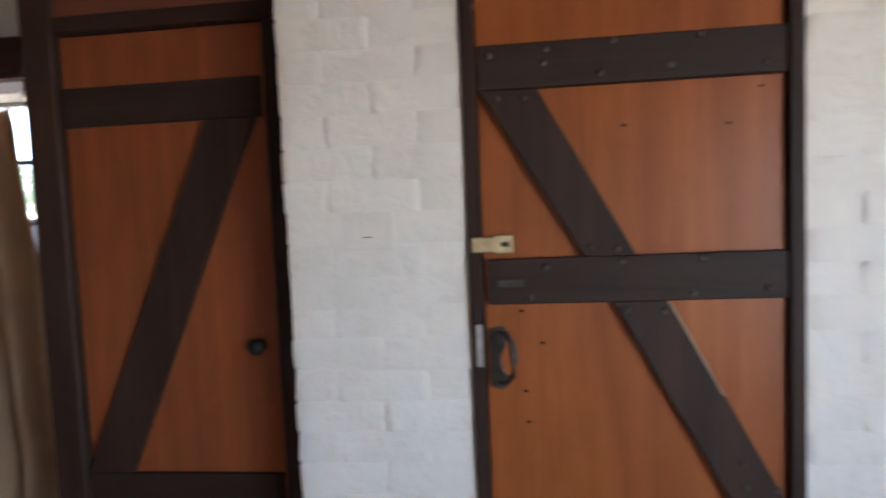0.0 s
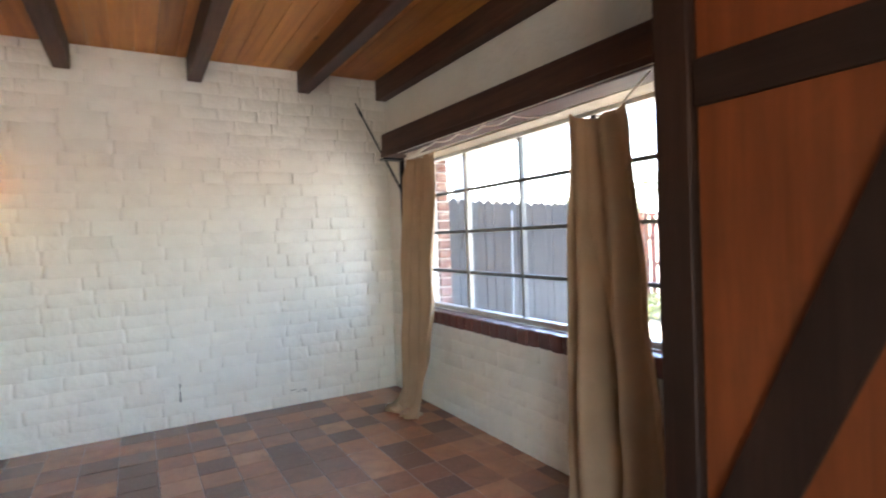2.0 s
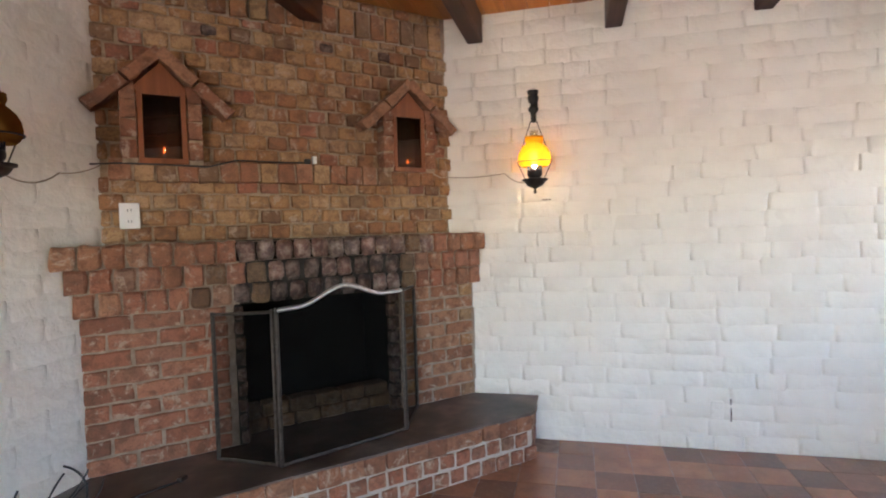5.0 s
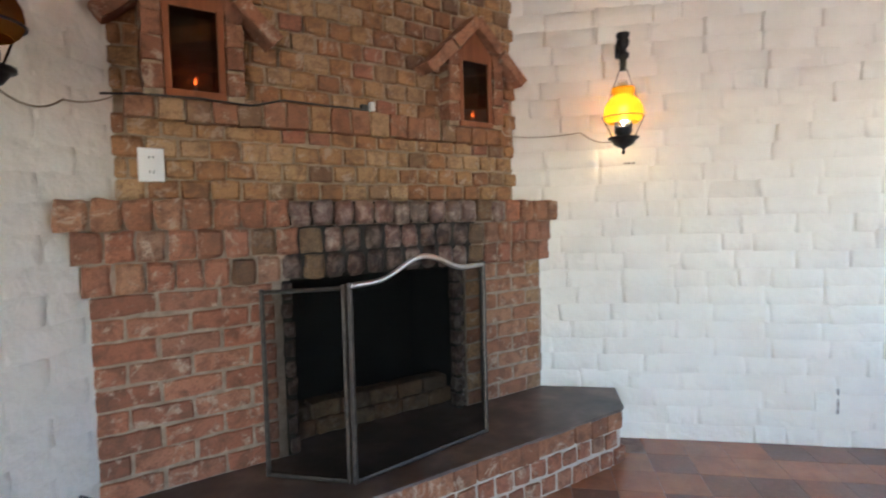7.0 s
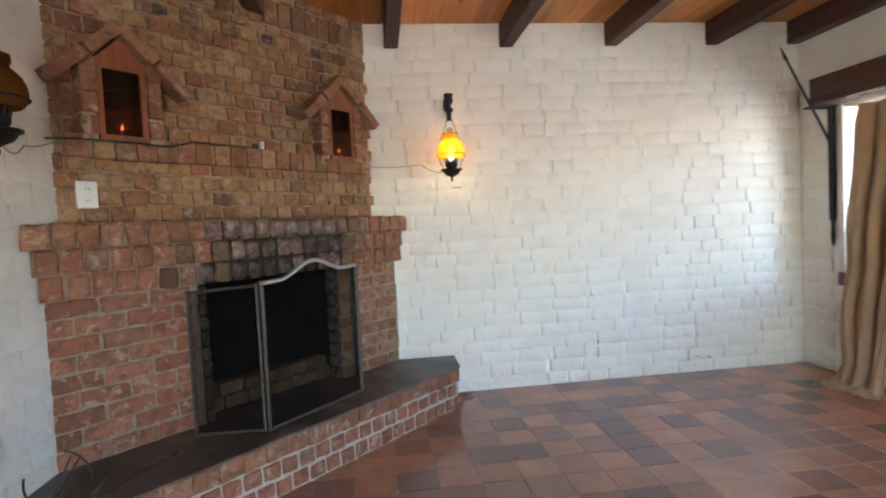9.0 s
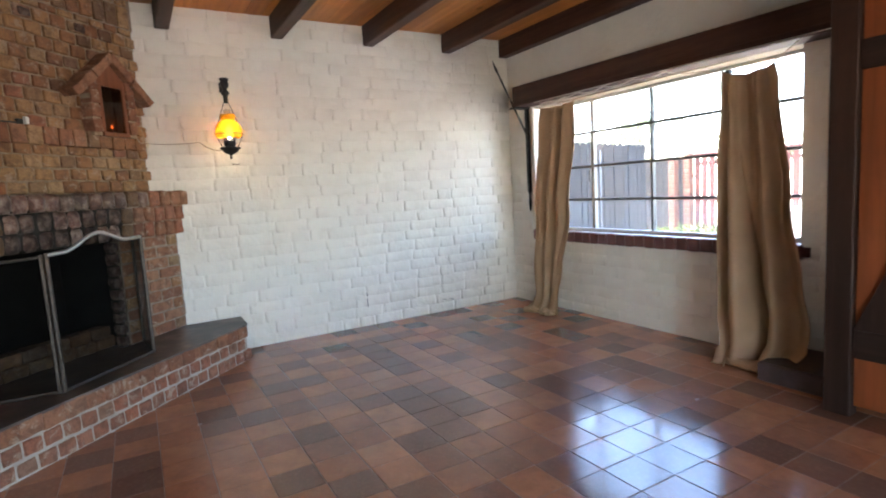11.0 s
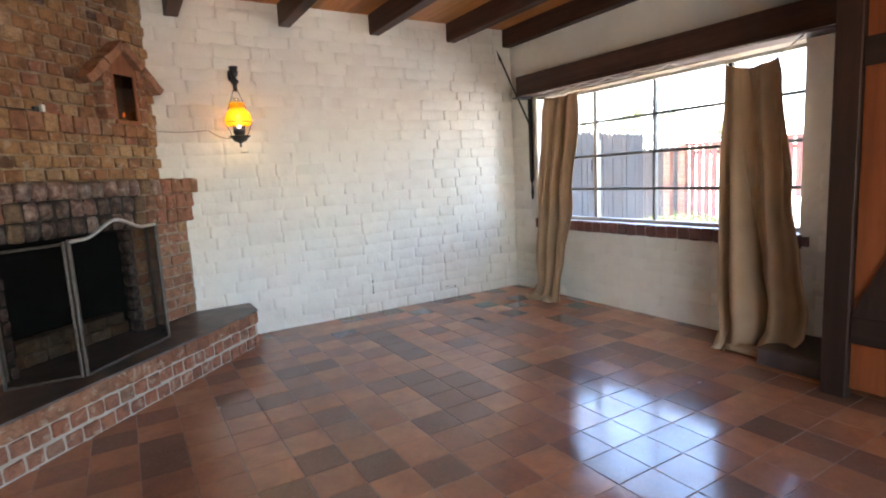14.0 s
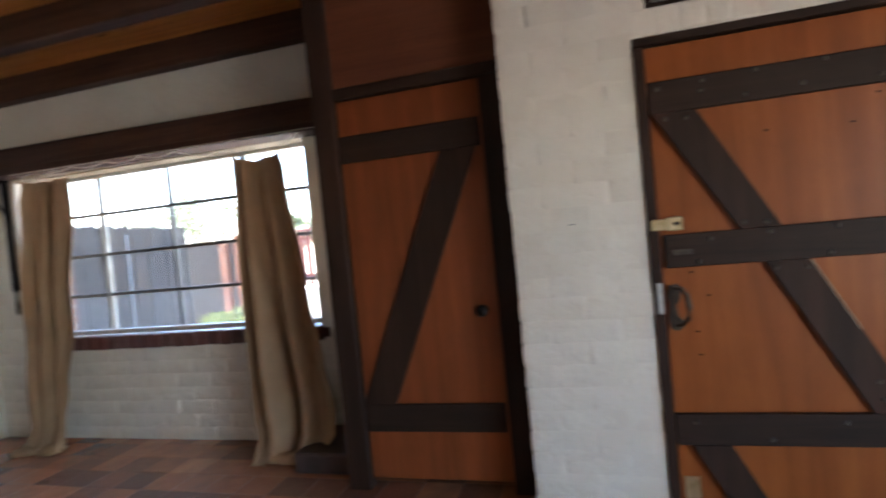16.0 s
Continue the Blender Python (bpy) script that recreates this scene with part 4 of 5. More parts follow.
hearth = part("hearth", prism([(WX - 0.01, -0.915), PXY(-2.687, N_HEARTH - 0.012), PXY(0.13, N_HEARTH - 0.012), (PXY(0.13, N_HEARTH)[0] - 0.01, SY - 0.02), (WX - 0.01, SY - 0.02)], -0.008, HZ - 0.018), MORTAR_PALE, fireplace, "raised brick hearth with a dark sealed top")
part("hearth_cap", prism([(WX - 0.005, -0.885), (-4.735, -0.885), PXY(-2.67, N_HEARTH + 0.006), PXY(0.12, N_HEARTH + 0.006), (PXY(0.12, N_HEARTH)[0], SY - 0.01), (WX - 0.005, SY - 0.01)], HZ - 0.017, HZ, 0.005), HEARTH_TOP, hearth, "dark brown sealed hearth top")

rng = random.Random(5)


def course(parent, mats, u0, u1, n, z, l, gap, proud=0.008, jitter=0.004, skip=None):
    u = u0
    while u - l / 2 > u1:
        uc = u - l / 2
        if not (skip and skip(uc, z)):
            me = mats(uc) if callable(mats) else mats
            piece("brick", rng.choice(me), parent, diag(uc + rng.uniform(-jitter, jitter) * 0.6, n + rng.uniform(-jitter, jitter) + proud - 0.008, z + rng.uniform(-0.003, 0.003), rng.uniform(-0.007, 0.007), rng.uniform(-0.014, 0.014)))
        u -= l + gap


# hearth front: one proud rowlock course over two header courses
hb_top = variants("brick", 0.117, 0.07, 0.088, BRICK_BROWN, 6, 100, rough=0.006, round_by=0.0032)
hb = variants("brick", 0.088, 0.07, 0.076, BRICK, 6, 110, rough=0.006, round_by=0.0032)
course(hearth, hb_top, 0.10, -2.68, N_HEARTH, 0.240, 0.117, 0.004, 0.016)
course(hearth, hb, 0.06, -2.68, N_HEARTH, 0.143, 0.088, 0.017)
course(hearth, hb, 0.10, -2.68, N_HEARTH, 0.048, 0.088, 0.017)
for z, me, l in ((0.240, hb_top, 0.117), (0.143, hb, 0.088), (0.048, hb, 0.088)):
    for k in range(3):
        piece("brick", rng.choice(me), hearth, pose(-4.80 - 0.105 * k, -0.905 + (0.010 if z > 0.2 else 0), z, rz=rng.uniform(-1, 1)))

# stretcher bricks beside the firebox
st = variants("brick", 0.207, 0.06, 0.072, BRICK, 8, 130, rough=0.006, round_by=0.0035, nx=6)
sth = variants("brick", 0.097, 0.06, 0.072, BRICK, 5, 140, rough=0.006, round_by=0.0035)
st2 = variants("brick", 0.207, 0.06, 0.072, BRICK_BROWN, 6, 150, rough=0.010, round_by=0.0035, nx=6)
sth2 = variants("brick", 0.097, 0.06, 0.072, BRICK_TAN, 5, 155, rough=0.006, round_by=0.0035)
for i in range(9):
    z = HZ + 0.042 + i * 0.0850
    for ua, ub, full, half, surround in ((-0.408, -1.10, st, sth, surround_a), (-2.085, -2.64, st2, sth2, surround_b)):
        u, k = ua, i
        if i % 2:
            piece("brick", rng.choice(half), surround, diag(u - 0.05, N_LOW + rng.uniform(-0.003, 0.003), z))
            u -= 0.112
        while u - 0.205 > ub - 0.03:
            piece("brick", rng.choice(full), surround, diag(u - 0.1025, N_LOW + rng.uniform(-0.004, 0.004), z + rng.uniform(-0.002, 0.002), rng.uniform(-0.008, 0.008)))
            u -= 0.222
        if u - 0.095 > ub - 0.02:
            piece("brick", rng.choice(half), surround, diag(u - 0.048, N_LOW + rng.uniform(-0.003, 0.003), z))
# bricks of the right-hand inner cheek and the raised curb inside
ck = variants("brick", 0.10, 0.03, 0.066, BRICK_SOOT, 4, 160, rough=0.006)
for i in range(9):
    m = diag(-2.052, -4.56, HZ + 0.045 + i * 0.0845)
    piece("brick", ck[i % 4], surround_b, m @ Matrix.Rotation(radians(-90), 4, 'Z'))
part("sooty_joint", dbox(-2.052, -2.02, -4.56, -4.503, HZ + 0.001, 1.05), MORTAR_SOOT, surround_b)
part("sooty_joint", dbox(-1.135, -1.096, -4.60, N_LOW - 0.004, HZ + 0.001, 1.05), MORTAR_SOOT, surround_a, "smoke blackened mortar")
jb_ = variants("brick", 0.05, 0.05, 0.074, BRICK_SOOT, 4, 167, rough=0.006, nx=4)
for i in range(9):
    piece("brick", jb_[i % 4], surround_a, diag(-1.122 + rng.uniform(-0.006, 0.006), N_LOW - 0.001, HZ + 0.042 + i * 0.0845))
    piece("brick", jb_[(i + 2) % 4], surround_b, diag(-2.038 + rng.uniform(-0.006, 0.006), N_LOW - 0.008, HZ + 0.042 + i * 0.0845))
cb = variants("brick", 0.15, 0.10, 0.075, BRICK_SOOT2, 4, 165, rough=0.006)
for i in range(6):
    for j in range(2):
        piece("brick", rng.choice(cb), surround_a, diag(-1.20 - 0.158 * i + 0.03 * j, -4.62, HZ + 0.040 + 0.08 * j))

# corbelled mantel
mantel = part("mantel", dbox(-2.640, -0.330, -4.75, N_MAN - 0.040, 1.293, 1.396), MORTAR, fireplace, "brick mantel of three stepped courses, smoke stained")
part("sooty_joint", dbox(-2.15, -1.10, N_MAN - 0.045, N_MAN - 0.038, 1.296, 1.393), MORTAR_SOOT, mantel, "smoke blackened mortar")
part("joint", dbox(-1.099, -0.335, N_MAN - 0.045, N_MAN - 0.022, 1.295, 1.394), MORTAR, mantel)
part("joint", dbox(-2.635, -2.151, N_MAN - 0.045, N_MAN - 0.022, 1.295, 1.394), MORTAR, mantel)
for ua, ub, mt in ((-0.36, -1.12, MORTAR), (-1.121, -2.10, MORTAR_SOOT), (-2.101, -2.655, MORTAR)):
    part("corbel", dbox(ub, ua, -4.75, -4.424, 1.176, 1.290), mt, mantel)
    part("corbel", dbox(max(ub, -2.66), min(ua, -0.39), -4.75, -4.466, 1.062, 1.175), mt, mantel)
mk = {}
for nm, mt in (("r", BRICK), ("s", BRICK_SOOT), ("b", BRICK_BLOOM), ("h", BRICK_SOOT2), ("w", BRICK_BROWN)):
    sooty = nm in "sb"
    mk[nm] = variants("brick", 0.086 if sooty else 0.091, 0.08, 0.104 if sooty else 0.108, mt, 5, 170 + ord(nm), rough=0.008, round_by=0.016 if sooty else 0.008, nx=6, nz=5, smooth=sooty)


def mantel_pick(row):
    def pick(u):
        d = abs(u + 1.62) + rng.uniform(-0.12, 0.12)
        r = rng.random()
        if d < (0.50, 0.42, 0.46)[row]:
            return mk["b"] if r < (0.95, 0.45, 0.3)[row] else mk["s"]
        if d < 0.72:
            return mk["h"] if r < 0.4 else mk["r"]
        if row == 0:
            return mk["w"]
        return mk["r"] if r < 0.75 else mk["w"]
    return pick


course(mantel, mantel_pick(0), -0.325, -2.645, N_MAN, 1.346, 0.086, 0.012)
course(mantel, mantel_pick(1), -0.36, -2.655, -4.405, 1.232, 0.086, 0.014)
course(mantel, mantel_pick(2), -0.39, -2.66, -4.448, 1.117, 0.086, 0.014)

# header bricks of the chimney breast
UB = variants("brick", 0.108, 0.05, 0.074, BRICK_TAN, 8, 210, rough=0.007, round_by=0.005)
UH = variants("brick", 0.050, 0.05, 0.074, BRICK_TAN, 4, 218, rough=0.006, round_by=0.005, nx=4)
UR = variants("brick", 0.104, 0.05, 0.070, BRICK, 4, 225, rough=0.006, round_by=0.0032)


def in_niche(u, z):
    for c in (-0.80, -2.20):
        if abs(u - c) < 0.125 and 1.80 < z < 2.22:
            return True
    return 1.70 < z < 1.80


for i in range(15):
    z = 1.447 + i * 0.0835
    if z > 2.62:
        break
    if i % 2 and not in_niche(-0.53, z):
        piece("brick", rng.choice(UH), breast, diag(-0.530, N_UP + rng.uniform(-0.003, 0.003), z))
    course(breast, lambda u: UB if rng.random() < 0.93 else UR, -0.503 - (0.062 if i % 2 else 0.0), -2.54, N_UP, z, 0.108, 0.011, skip=in_niche)
ld = variants("brick", 0.092, 0.09, 0.112, BRICK_TAN, 5, 240, rough=0.007, round_by=0.0032)
ld2 = variants("brick", 0.092, 0.09, 0.112, BRICK_BROWN, 4, 245, rough=0.007, round_by=0.0032)
ledge = part("brick_ledge", dbox(-2.50, -0.56, -4.62, -4.560, 1.722, 1.824), MORTAR_TAN, fireplace, "projecting ledge of upright bricks")
course(ledge, lambda u: ld if rng.random() < 0.6 else ld2, -0.56, -2.52, -4.545, 1.772, 0.092, 0.010)
sd = variants("brick", 0.092, 0.06, 0.15, BRICK_TAN, 5, 250, rough=0.007, round_by=0.0032)
top_band = part("soldier_course", dbox(-2.53, -0.52, -4.66, N_UP + 0.004, 2.62, CZ - 0.005), MORTAR, fireplace)
course(top_band, sd, -0.53, -2.53, N_UP + 0.02, 2.705, 0.092, 0.012)
tb = variants("brick", 0.104, 0.05, 0.055, BRICK_TAN, 4, 255, rough=0.006)
course(top_band, tb, -0.53, -2.53, N_UP + 0.016, 2.815, 0.104, 0.012)
# sooty bricks put in for the shade of small vent holes
ventm = variants("brick", 0.085, 0.04, 0.056, BRICK_SOOT, 2, 260)
for u in (-1.70, -2.08, -1.05):
    piece("vent_brick", ventm[0], breast, diag(u, N_UP + 0.006, 2.533))


# ---- brick niches shaped like little houses ----
def niche(u, label):
    root = thing("wall_niche", P(u, N_UP, 1.80), label, "niche", "brick house niches over the mantel")
    nf = N_UP + 0.105
    pb_ = variants("brick", 0.070, 0.10, 0.088, BRICK_BROWN, 3, 270, rough=0.006, round_by=0.0035)
    for s in (-1, 1):
        for k in range(4):
            piece("brick", pb_[k % 3], root, diag(u + s * 0.150, nf - 0.012 + rng.uniform(-0.003, 0.003), 1.872 + k * 0.096))
    for s in (-1, 1):
        part("pillar_core", dbox(u + s * 0.150 - 0.032, u + s * 0.150 + 0.032, N_UP - 0.02, nf - 0.026, 1.80, 2.20), MORTAR_TAN, root)
    rb = variants("roof_brick", 0.215, 0.125, 0.062, BRICK_BROWN, 3, 280, rough=0.007, round_by=0.0032)
    ang = math.atan2(0.30, 0.33)
    for s in (-1, 1):
        for k in range(2):
            d = 0.105 + 0.222 * k
            uu, zz = u + s * d * math.cos(ang), 2.355 - d * math.sin(ang)
            piece("roof_brick", rb[(k + (s > 0)) % 3], root, diag(uu, nf + 0.018, zz, s * ang))
    # wooden front with its pane
    n0, n1 = N_UP - 0.03, nf - 0.022
    part("niche_frame", dbox(u - 0.112, u - 0.085, n0, n1, 1.83, 2.16, 0.003), NICHE_WOOD, root)
    part("niche_frame", dbox(u + 0.085, u + 0.112, n0, n1, 1.83, 2.16, 0.003), NICHE_WOOD, root)
    part("niche_frame", dbox(u - 0.112, u + 0.112, n0, n1 + 0.006, 1.800, 1.829, 0.003), NICHE_WOOD, root)
    b = sheet_prism([(u - 0.118, 2.145), (u + 0.118, 2.145), (u + 0.118, 2.185), (u, 2.305), (u - 0.118, 2.185)], n0, n1 - 0.002)
    for v in b.verts:
        v.co = P(v.co.x, v.co.y, v.co.z)
    part("gable", b, NICHE_WOOD, root)
    part("pane", dbox(u - 0.085, u + 0.085, n1 - 0.014, n1 - 0.011, 1.829, 2.145), GLASS_DARK, root)
    # brown back also carries the brownish reflection of the pane
    part("niche_back", dbox(u - 0.085, u + 0.085, n0 + 0.002, n0 + 0.008, 1.829, 2.145), NICHE_WOOD, root)
    candle = part("candle", lathe([(0.009, 0), (0.009, 0.03), (0.001, 0.031)], P(u - 0.005, n1 - 0.045, 1.829), 10), PLASTIC_WHITE, root)
    part("flame", lathe([(0.001, 0.0), (0.007, 0.006), (0.006, 0.016), (0.001, 0.030)], P(u - 0.005, n1 - 0.045, 1.861), 10), FLAME, candle, "small glowing orange bulb", smooth=True)
    return root


niche(-0.80, "little brick house niche with wooden front and orange candle")
niche(-2.20, "little brick house niche beside the white wall, orange candle")

# ---- fireplace screen ----
screen = thing("fire_screen", (-4.05, -1.85, HZ), "three-panel black mesh fire screen with pewter arched top", "fire screen")
A, B, C, D = Vector((-3.765, -2.395, 0)), Vector((-3.745, -2.025, 0)), Vector((-4.305, -1.575, 0)), Vector((-4.700, -1.628, 0))
SZ = HZ + 0.004


def screen_panel(p, q, za, zb, arch, mat_top, face=True):
    d = q - p
    n = 24
    tops = []
    for i in range(n + 1):
        s = i / n
        z = za + (zb - za) * s
        if arch:
            e = min(max((s - 0.16) / 0.34, 0), 1) if s < 0.5 else min(max((0.84 - s) / 0.34, 0), 1)
            z += arch * (e * e * (3 - 2 * e))
        tops.append(p + d * s + Vector((0, 0, z)))
    root = part("screen_panel", tube(tops, 0.011 if arch else 0.008, n=8), mat_top, screen, "arched pewter top rail" if arch else "", smooth=True)
    for e, z in ((p, za), (q, zb)):
        part("stile", tube([e + Vector((0, 0, SZ)), e + Vector((0, 0, z + 0.012))], 0.011, n=6), DARK_METAL, root)
    part("bottom_rail", tube([p + Vector((0, 0, SZ + 0.008)), q + Vector((0, 0, SZ + 0.008))], 0.010, n=6), DARK_METAL, root)
    b = bmesh.new()
    lo = [b.verts.new(p + d * (i / n) + Vector((0, 0, SZ + 0.012))) for i in range(n + 1)]
    hi = [b.verts.new(t) for t in tops]
    for i in range(n):
        b.faces.new((lo[i], lo[i + 1], hi[i + 1], hi[i]))
    part("wire_mesh", b, MESH, root, "fine black wire mesh")
    return root


screen_panel(B, C, 1.062, 1.095, 0.075, PEWTER)
screen_panel(A, B + (A - B).normalized() * 0.024, 1.035, 1.055, 0, DARK_METAL)
screen_panel(C + (D - C).normalized() * 0.024, D, 1.09, 1.075, 0, DARK_METAL)

# ---- outlet, adapter, cords ----
outlet = thing("power_outlet", P(-0.637, N_UP + 0.012, 1.54), "white wall socket on the brick chimney breast", "socket")
part("plate", dbox(-0.682, -0.592, N_UP - 0.006, N_UP + 0.016, 1.478, 1.608, 0.003), PLASTIC_WHITE, outlet)
for z in (1.515, 1.571):
    sk = part("receptacle", dbox(-0.655, -0.619, N_UP + 0.0165, N_UP + 0.019, z - 0.016, z + 0.016, 0.001), PLASTIC_WHITE, outlet)
    for du in (-0.007, 0.007):
        part("slot", dbox(-0.637 + du - 0.0015, -0.637 + du + 0.0015, N_UP + 0.0192, N_UP + 0.0198, z - 0.006, z + 0.006), SOOT, sk)
adapter = thing("plug_adapter", P(-1.585, -4.57, 1.83), "white plug adapter on the brick ledge", "plug")
part("plug_body", dbox(-1.60, -1.575, -4.572, -4.545, 1.832, 1.878, 0.004), PLASTIC_WHITE, adapter)
part("plug", dbox(-1.565, -1.53, -4.575, -4.55, 1.832, 1.862, 0.004), PLASTIC_BLACK, adapter)
cord2 = thing("lamp_cord", P(-1.2, -4.54, 1.83), "dark cord lying along the brick ledge", "cord")
cp = [P(-0.47, -4.575, 1.795), P(-0.60, -4.53, 1.800), P(-0.80, -4.47, 1.792), P(-1.0, -4.50, 1.790), P(-1.15, -4.535, 1.835), P(-1.35, -4.54, 1.833), P(-1.55, -4.555, 1.838)]
part("cord", tube(cp, 0.0045, n=6), PLASTIC_BLACK, cord2)
cord3 = thing("lamp_cord", (-5.0, -1.2, 1.80), "thin brown lamp cord pinned to the white brick", "cord")
cp = [P(-2.36, -4.50, 1.79), P(-2.44, -4.55, 1.775), (-5.032, -1.40, 1.775)] + [tuple(p) for p in sag((-5.03, -1.36, 1.772), (-5.03, -1.08, 1.785), 0.006, 6)] + [tuple(p) for p in sag((-5.03, -1.07, 1.785), (-4.90, -0.875, 1.72), 0.035, 8)]
part("cord", tube(cp, 0.0034, n=6), CORD_BROWN, cord3)
cord4 = thing("lamp_cord", (-3.4, SY + 0.02, 1.76), "brown lamp cord sagging along the plaster wall", "cord")
cp = [tuple(p) for p in sag((-3.02, -2.74, 1.71), (-3.40, SY + 0.012, 1.735), 0.05, 8)] + [tuple(p) for p in sag((-3.42, SY + 0.012, 1.735), (-3.60, SY + 0.03, 1.79), 0.012, 6)]
part("cord", tube(cp, 0.0034, n=6), CORD_BROWN, cord4)


# ---- hanging wall lamps ----
def wall_lamp(x, y, z, wall, glass_mat, label, lit):
    """z: height of the bowl's foot; wall: the way to the wall."""
    w = Vector(wall)
    root = thing("wall_lamp", (x, y, z), label, "lamp", "amber glass wall lamps")
    c = Vector((x, y, z))
    reach = 0.17
    wp = c + w * reach
    side = Vector((-w.y, w.x, 0))
    top = c + Vector((0, 0, 0.385))
    prof = [(0.001, 0.0), (0.016, 0.002), (0.018, 0.060), (0.030, 0.068), (0.032, 0.088), (0.020, 0.100), (0.016, 0.112), (0.030, 0.132), (0.034, 0.158), (0.026, 0.168), (0.034, 0.180), (0.034, 0.196), (0.001, 0.202)]
    bracket_ = part("bracket", lathe(prof, top, 14), IRON, root, "cast black iron bracket", smooth=True)
    part("arm", tube([top + Vector((0, 0, 0.17)), top + w * 0.08 + Vector((0, 0, 0.172)), wp + Vector((0, 0, 0.552))], 0.008), IRON, bracket_)
    part("wall_plate", lathe([(0.014, 0.50), (0.018, 0.51), (0.017, 0.575), (0.001, 0.585)], wp, 10), IRON, bracket_)
    font = part("font", lathe([(0.001, -0.058), (0.009, -0.052), (0.010, -0.040), (0.005, -0.032), (0.014, -0.024), (0.050, -0.006), (0.062, 0.012), (0.066, 0.020), (0.080, 0.024), (0.080, 0.034), (0.060, 0.037), (0.034, 0.040), (0.001, 0.041)], c, 24), IRON, root, "black metal oil bowl", smooth=True)
    part("burner", lathe([(0.034, 0.040), (0.046, 0.056), (0.047, 0.078), (0.040, 0.086), (0.001, 0.087)], c, 20), IRON, root, smooth=True)
    for k in range(14):
        a = k * math.tau / 14
        d = Vector((math.cos(a), math.sin(a), 0))
        part("gallery_prong", tube([c + d * 0.040 + Vector((0, 0, 0.084)), c + d * 0.044 + Vector((0, 0, 0.118))], [0.006, 0.003], n=4), IRON, font)
    part("glass_chimney", lathe([(0.030, 0.090), (0.036, 0.14), (0.030, 0.21), (0.026, 0.335), (0.024, 0.335), (0.028, 0.21), (0.034, 0.14)], c, 20), CHIMNEY, root, "clear glass chimney", smooth=True)
    shade = part("shade", lathe([(0.079, 0.110), (0.092, 0.122), (0.101, 0.141), (0.103, 0.163), (0.098, 0.192), (0.085, 0.220), (0.066, 0.241), (0.053, 0.251), (0.053, 0.261), (0.059, 0.274), (0.058, 0.296), (0.055, 0.296), (0.055, 0.276), (0.050, 0.261), (0.051, 0.249), (0.064, 0.236), (0.082, 0.216), (0.094, 0.190), (0.099, 0.163), (0.098, 0.143), (0.088, 0.123), (0.076, 0.111)], c, 32), glass_mat, root, "amber glass shade", smooth=True)
    ring = [c + Vector((0.105 * math.cos(a * math.tau / 32), 0.105 * math.sin(a * math.tau / 32), 0.141)) for a in range(33)]
    part("shade_ring", tube(ring, 0.004, n=6), DARK_METAL, root)
    for s in (-1, 1):
        links = [c + side * s * 0.105 + Vector((0, 0, 0.141)), c + side * s * 0.018 + Vector((0, 0, 0.393))]
        part("chain", tube([links[0].lerp(links[1], k / 24) for k in range(25)], [0.0036 if k % 2 else 0.0022 for k in range(25)], n=6), DARK_METAL, root)
        part("strut", tube([c + side * s * 0.105 + Vector((0, 0, 0.141)), c + side * s * 0.058 + Vector((0, 0, 0.034))], 0.003, n=6), DARK_METAL, root)
    if lit:
        part("bulb", lathe([(0.001, 0.100), (0.014, 0.112), (0.026, 0.150), (0.028, 0.168), (0.018, 0.198), (0.001, 0.212)], c, 14), BULB, root, "glowing warm bulb", smooth=True)
        lamp = bpy.data.lights.new("lamp_light", 'POINT')
        lamp.energy, lamp.color, lamp.shadow_soft_size = 2.3, (1.0, 0.66, 0.25), 0.03
        lo = new("lamp_light", lamp)
        lo.parent = root
        lo.location = (0, 0, 0.165)
    return root


wall_lamp(-4.86, -0.86, 1.690, (-1, 0, 0), AMBER, "lit amber glass hanging lamp on black iron wall bracket", True)
wall_lamp(-3.00, -2.725, 1.690, (0, -1, 0), AMBER_OFF, "unlit amber glass hanging lamp on the plaster wall", False)

# black cable lying coiled on the hearth's end
cable = thing("coiled_cable", (-3.2, -2.66, HZ), "black cable coiled loosely on the hearth end", "cable")
for cx, cy, r, tilt, turn, sweep in ((-3.20, -2.70, 0.105, 62, 20, 300), (-3.12, -2.68, 0.12, 55, 160, 320), (-3.24, -2.64, 0.09, 40, 70, 290)):
    e = Euler((radians(tilt), 0, radians(turn))).to_matrix()
    ring = [e @ Vector((r * math.cos(radians(a - 90)), r * math.sin(radians(a - 90)), 0.012 * a / 90)) for a in range(-150 + (360 - sweep) // 2, 151, 10)]
    low = min(p.z for p in ring)
    part("cable_loop", tube([(cx + p.x, cy + p.y, HZ + 0.006 + p.z - low) for p in ring], 0.0045, n=6), PLASTIC_BLACK, cable, smooth=True)
tail = [(-3.16, -2.62, HZ + 0.006), (-3.24, -2.55, HZ + 0.006), (-3.34, -2.52, HZ + 0.006), (-3.46, -2.46, HZ + 0.006), (-3.52, -2.42, HZ + 0.006)]
part("cable_tail", tube(tail, 0.005, n=6), PLASTIC_BLACK, cable, smooth=True)
part("plug_end", box((-3.56, -2.435, HZ + 0.001), (-3.51, -2.405, HZ + 0.022), 0.006), PLASTIC_BLACK, cable)

# ---- outdoors ----
ground = structure("ground", box((-400, -400, -0.45), (400, 400, -0.14)), DIRT, "pale dry dirt ground", category="ground")
structure("yard_ground", box((-40, 2.52, -0.40), (30, 60, -0.06)), DIRT, "pale dry yard beside the house", category="ground")
slab = structure("pavement", box((-2.75, 2.53, -0.10), (6.0, 7.2, -0.02), 0.01), CONCRETE, "pale sunlit concrete slab outside the window", category="pavement")
